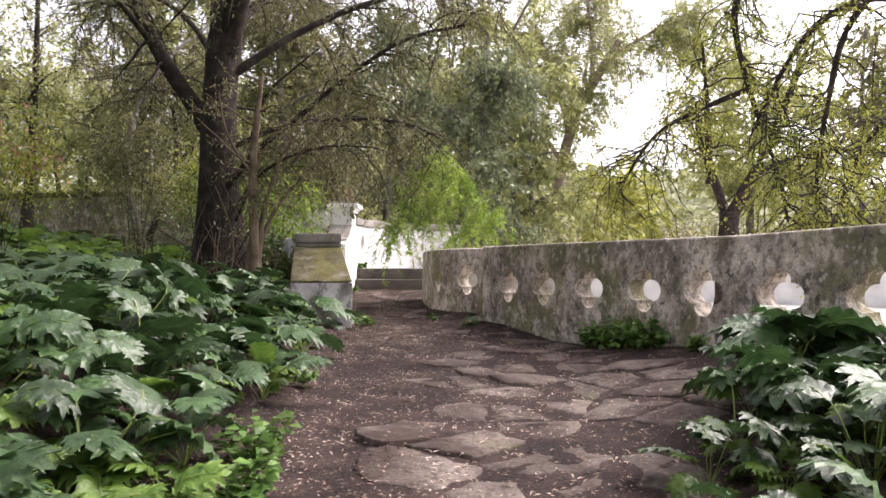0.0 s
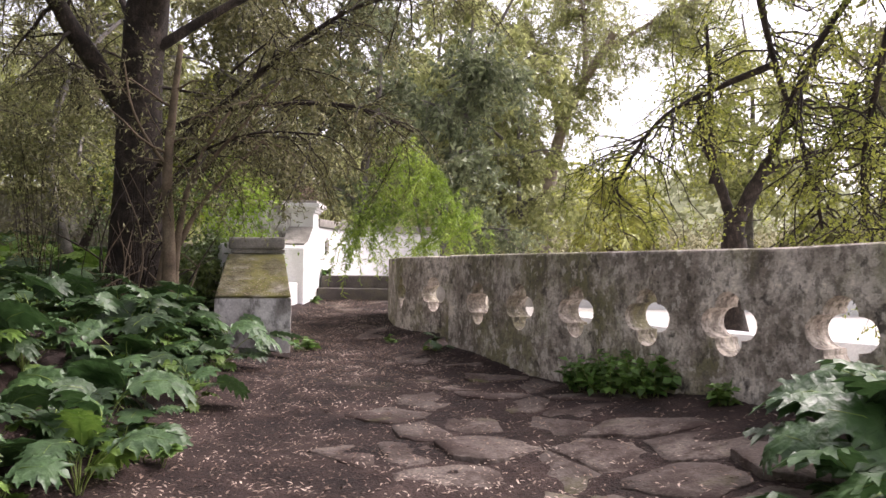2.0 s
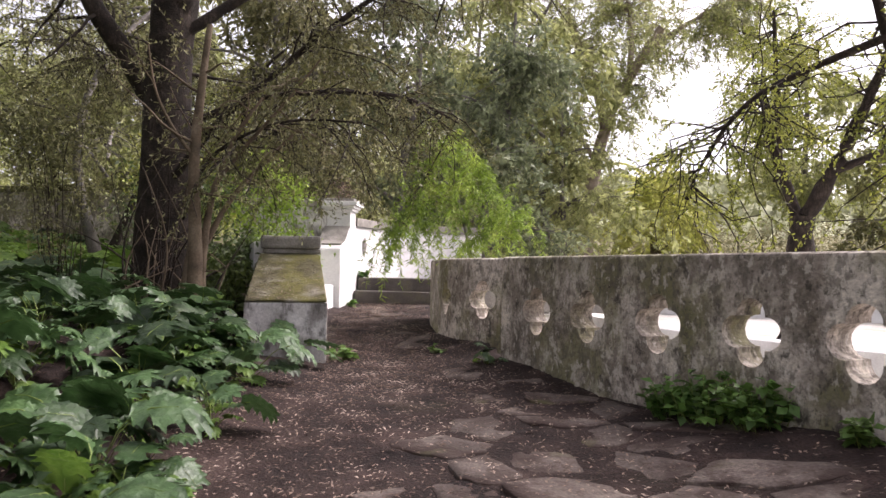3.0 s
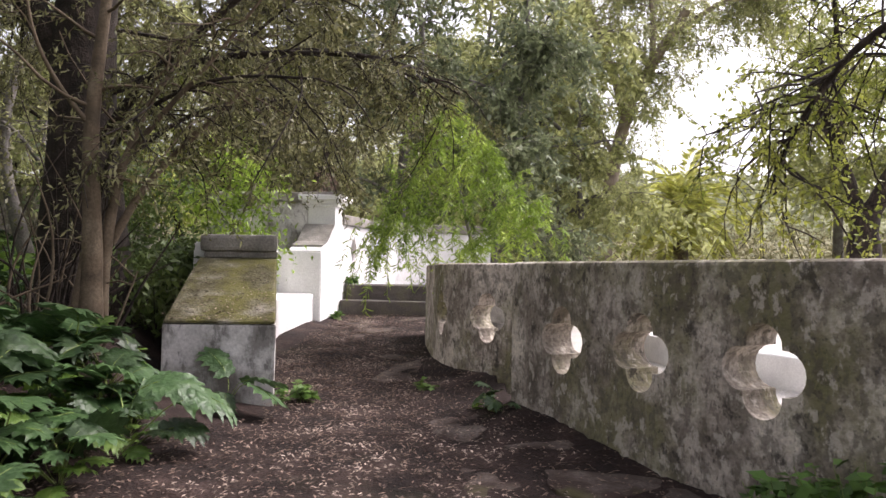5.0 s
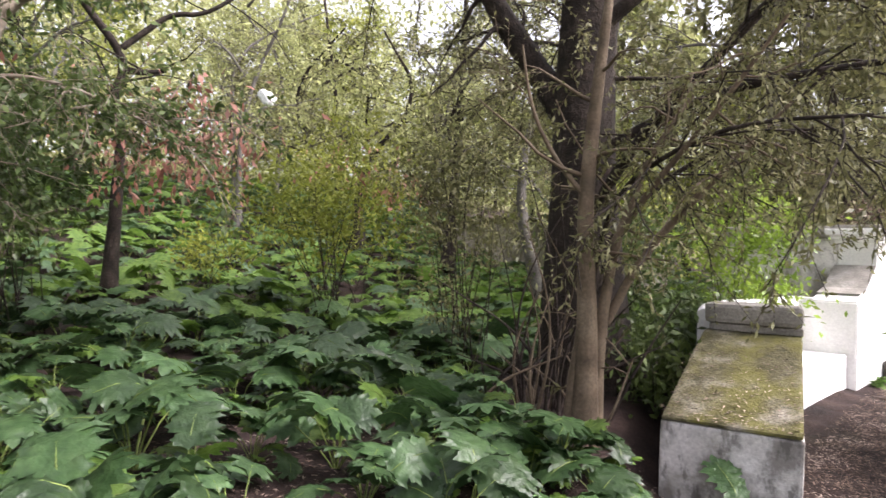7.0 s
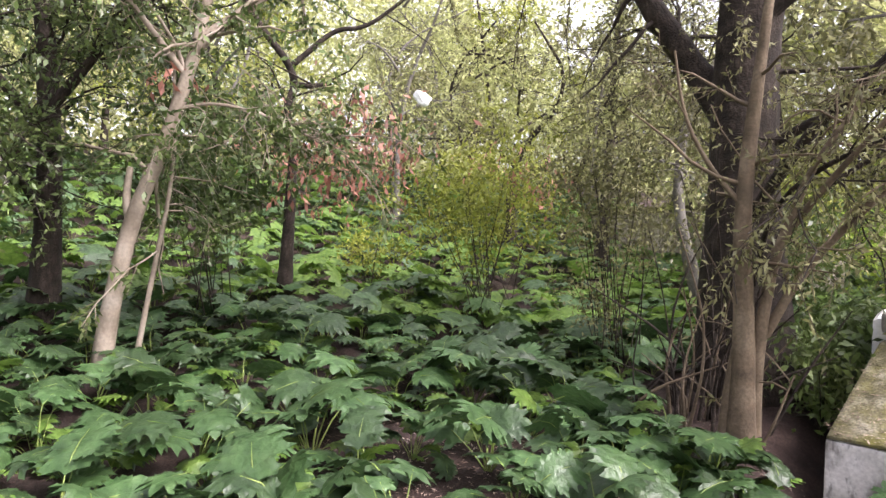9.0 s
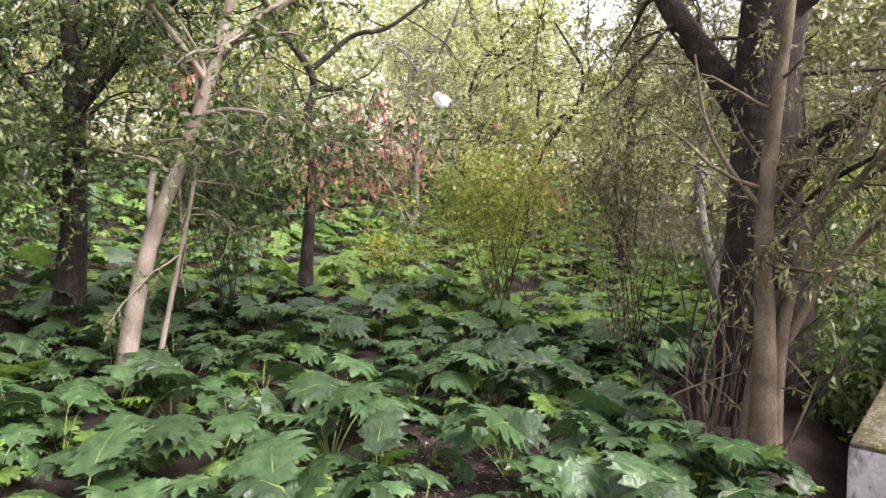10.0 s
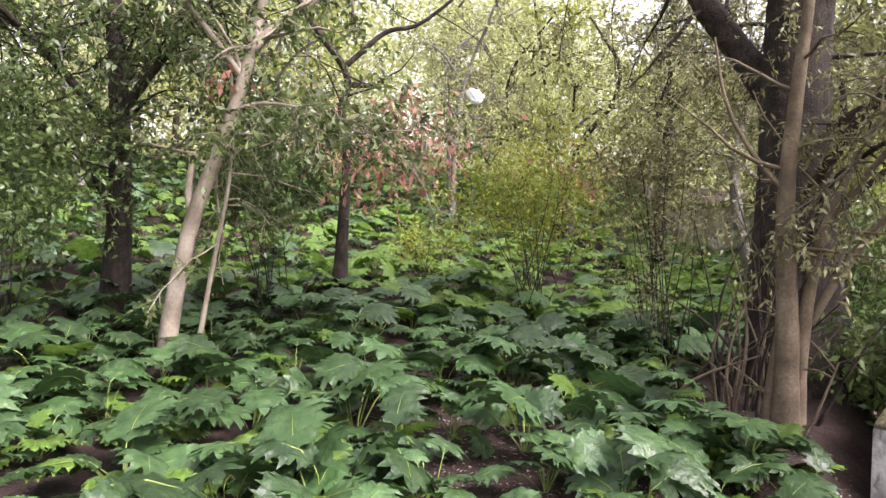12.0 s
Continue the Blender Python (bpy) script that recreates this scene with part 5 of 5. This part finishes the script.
    for x, y, z, r, n in ((-7.5, 10.3, 2.95, 0.38, 240), (-7.4, 10.45, 2.65, 0.33, 200), (-7.65, 9.85, 2.45, 0.32, 150), (-7.29, 12.9, 2.55, 0.24, 100), (-7.4, 12.3, 2.75, 0.3, 50), (-6.6, 8.2, 3.05, 0.12, 22), (-8.5, 9.6, 2.9, 0.4, 60)):
        c = np.array([x, y, z]) + rng.normal(size=(n, 3)) * r * np.array([0.95, 0.95, 0.6])
        v, f = leaf_quads(c, rng.normal(size=(n, 3)) * 0.5 + np.array([0, 0, -1]), 0.11, 0.4, rng, 0.2)
        root = thing("withered_branch", "hanging branch of withered reddish leaves", "branch", (x, y, z + r), "withered branches")
        tb = Tubes()
        m = 14
        a = np.repeat(np.array([[x, y, z + r * 1.4]]), m, 0)
        tb.sticks(a, c[:m], 0.004)
        tagged(child(new("twig_work", tb.mesh("twig_work", BARK_DARK)), root), kind="stuff")
        tagged(child(new("foliage", fast_mesh("foliage", v, f, LEAF_RED)), root), kind="stuff")
    # saplings and shrubs in the acanthus
    for x, y, r, h, lf, n, ll in ((-7.1, 11.9, 0.85, 2.55, LEAF_YELLOW, 3400, 0.07), (-5.2, 12.1, 0.7, 2.9, LEAF_OLIVE, 3800, 0.06), (-4.85, 11.6, 0.35, 2.3, LEAF_OLIVE, 900, 0.05), (-8.0, 8.9, 0.85, 2.8, LEAF_DARK, 2400, 0.10),
                                  (-8.2, 6.2, 0.9, 2.6, LEAF_DARK, 3200, 0.08), (-9.3, 11.5, 0.5, 1.6, LEAF_YELLOW, 900, 0.08), (-8.0, 12.6, 0.9, 2.4, LEAF_YELLOW, 2200, 0.08), (-6.6, 6.3, 0.7, 2.6, LEAF_DARK, 2400, 0.07),
                                  (-3.9, 15.2, 0.7, 2.1, LEAF_BRIGHT, 2800, 0.09), (-4.9, 14.4, 0.9, 2.0, LEAF_DARK, 2600, 0.09), (-3.6, 13.4, 0.5, 1.1, LEAF_DARK, 1500, 0.09), (-3.35, 12.45, 0.35, 0.9, LEAF_DARK, 1100, 0.10), (-5.8, 16.0, 1.0, 2.2, LEAF_YELLOW, 2600, 0.09)):
        build_shrub("shrub", "loose leafy shrub among the acanthus", x, y, r, h, lf, n, rng, ll, group="woodland shrubs", lift=0.6 if x < -5 and h > 1.9 else 0.2)
    # the thicket behind: many thin-stemmed trees
    spots = []
    while len(spots) < 52:
        x, y = rng.uniform(-30, -6.5), rng.uniform(-2, 34)
        if x > -13.0 and 5 < y < 16 or (x > -8.5 and y < 5):
            continue
        if all(math.hypot(x - a, y - b) > 2.0 for a, b in spots):
            spots.append((x, y))
    spots += [(-6.5, 15.2), (-5.8, 19.6), (-4.5, 20.5)]
    for k, (x, y) in enumerate(spots):
        z = float(ground_z(np.float64(x), np.float64(y))) - 0.1
        h = rng.uniform(4.5, 8.0)
        w = lambda s: rng.normal() * s  # noqa: E731
        limbs = [([(x, y, z), (x + w(0.3), y + w(0.3), z + h * 0.4), (x + w(0.6), y + w(0.6), z + h * 0.75), (x + w(0.8), y + w(0.8), z + h)], rng.uniform(0.05, 0.13), 0.02, 1)]
        for j in range(4):
            a, t = rng.random() * 6.283, rng.uniform(0.25, 0.8)
            r = rng.uniform(0.8, 1.9)
            limbs.append(([(x, y, z + h * t), (x + 0.5 * r * math.cos(a), y + 0.5 * r * math.sin(a), z + h * t + 0.5), (x + r * math.cos(a), y + r * math.sin(a), z + h * t + 0.6)], 0.035, 0.012, 0.7))
        near = math.hypot(x, y - 7.5)
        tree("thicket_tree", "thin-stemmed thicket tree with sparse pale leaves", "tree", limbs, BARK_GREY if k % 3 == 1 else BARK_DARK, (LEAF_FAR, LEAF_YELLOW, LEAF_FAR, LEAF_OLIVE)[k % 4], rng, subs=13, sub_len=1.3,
             twigs=8, twig_len=0.55, leaves=10, leaf_len=0.06 + 0.003 * near, leaf_width=0.42, droop=0.4, start=0.15, bare=0.36, group="thicket")


def build_distance():
    rng = np.random.default_rng(51)
    # shrubs along the far balustrade
    for k in range(26):
        a = k / 25
        p = np.array([(-6, 33), (0, 34), (6, 34.5), (12, 33), (18, 29.5), (23, 24)])
        x, y = np.interp(a * 5, range(6), p[:, 0]) + rng.normal() * 0.6, np.interp(a * 5, range(6), p[:, 1]) + rng.normal() * 0.8
        build_shrub("garden_shrub", "leafy shrub beyond the white balustrade", x, y, 1.2, rng.uniform(1.0, 1.7), (LEAF_YELLOW, LEAF_FAR, LEAF_DARK)[k % 3], 900, rng, 0.14, 0.4, "garden shrubs")
    # woods that close the view, their leaf colour paled for haze
    for x0, x1, y0, y1, h, n in ((-44, -21, -14, 48, 14, 150000), (-26, 3, 40, 58, 13, 70000), (-30, 30, -34, -20, 12, 9000), (30, 44, -14, 40, 9, 12000)):
        u = rng.random(n)
        x, y = rng.uniform(x0, x1, n), rng.uniform(y0, y1, n)
        top = h * (0.72 + 0.2 * np.sin(x * 0.55 + y * 0.23) + 0.14 * np.sin(y * 0.8 + x * 0.3))
        c = np.stack([x, y, ground_z(x, y) + top * u], 1)
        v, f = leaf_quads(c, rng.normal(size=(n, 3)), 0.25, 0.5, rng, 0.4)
        tagged(new("woods", fast_mesh("woods", v, f, LEAF_FAR)), "dense woods round the garden, haze painted into their pale green", "woods", kind="stuff")
    # scrub beyond the balustrade
    n = 30000
    x, y = rng.uniform(-12, 44, n), 35.5 + 30 * rng.random(n) ** 1.3
    top = 1.5 + 0.5 * np.sin(x * 1.1 + y * 0.5) + 0.5 * np.sin(x * 0.37 - y * 0.9) + 0.03 * (y - 35)
    c = np.stack([x, y, ground_z(x, y) + np.maximum(top, 0.4) * rng.random(n) ** 0.8], 1)
    v, f = leaf_quads(c, rng.normal(size=(n, 3)) + np.array([0, 0, 0.4]), 0.30, 0.3, rng, 0.3)
    tagged(new("scrub", fast_mesh("scrub", v, f, LEAF_SCRUB)), "tangled dry green scrub beyond the balustrade", "undergrowth", kind="stuff")
    # wooded hills, with the haze put into their colour
    for x0, x1, y, h, ph in ((-25, 150, 78, 21, 1.0), (-150, 10, 80, 24, 2.0)):
        us, ts = np.linspace(0, 1, 120), np.linspace(0, 1, 18)
        U, T = np.meshgrid(us, ts)
        X, Y = x0 + (x1 - x0) * U, y + 55 * T
        top = h * (0.78 + 0.16 * np.sin(U * 6 + ph) + 0.05 * np.sin(U * 41))
        Z = top * np.sin(T * math.pi / 2) + np.array([[noise.noise((a * 0.25, b * 0.25, 2)) for a, b in zip(p, q)] for p, q in zip(X, Y)]) * 1.6 - 1.0
        i = np.arange(U.size).reshape(U.shape)
        f = np.stack([i[:-1, :-1], i[:-1, 1:], i[1:, 1:], i[1:, :-1]], -1).reshape(-1, 4)
        tagged(new("hillside", fast_mesh("hillside", np.stack([X, Y, Z], -1).reshape(-1, 3), f, LEAF_PALE, True)), "distant green hillside with haze put into its pale colour", "hill", kind="structure")
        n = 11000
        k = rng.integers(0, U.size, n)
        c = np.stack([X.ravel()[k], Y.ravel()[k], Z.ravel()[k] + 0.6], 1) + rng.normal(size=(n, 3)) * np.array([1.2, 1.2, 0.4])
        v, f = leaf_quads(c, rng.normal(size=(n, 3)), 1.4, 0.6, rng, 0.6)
        tagged(new("hill_woods", fast_mesh("hill_woods", v, f, LEAF_PALE)), "distant wooded hillside, its green paled for haze", "woods", kind="stuff")


build_main_tree()
build_stems()
build_pepper_tree()
build_right_trees()
build_palm()
build_woods()
build_distance()
build_shrub("dry_tuft", "dry tangled plants growing on the pier cap", -3.1, 17.2, 0.22, 0.3, LITTER, 500, np.random.default_rng(6), 0.07, 0.2, z=2.25, category="plant")


def build_caught_sheet():
    """A crumpled white scrap caught in the twigs."""
    rng = np.random.default_rng(2)
    bm = bmesh.new()
    bmesh.ops.create_icosphere(bm, subdivisions=3, radius=0.11)
    for v in bm.verts:
        v.co = Vector((v.co.x * 1.5, v.co.y * 0.7, v.co.z * 0.9)) * (1 + 0.5 * noise.noise(v.co * 14))
    m = pose(-10.63, 12.95, 4.17, 0, 35, 60)
    bmesh.ops.transform(bm, matrix=m, verts=bm.verts[:])
    white = material("white_plastic", [(0.78, 0.78, 0.78), (0.84, 0.84, 0.83)], 6, 40, 0.5, 0.1)
    tagged(part("plastic_scrap", bm, white, smooth=True), "crumpled white plastic scrap caught in the branches", "litter")


build_caught_sheet()

# ---- basin beyond the wall ----
strip_wall("basin_rim", [(14.0, 8.0), (9.0, 11.0), (5.5, 14.0), (3.0, 17.5), (2.2, 22.0)], -0.6, 0.0, 0.45, WHITE_PLASTER, "low white plastered rim of the garden basin")

build_litter()
build_path()
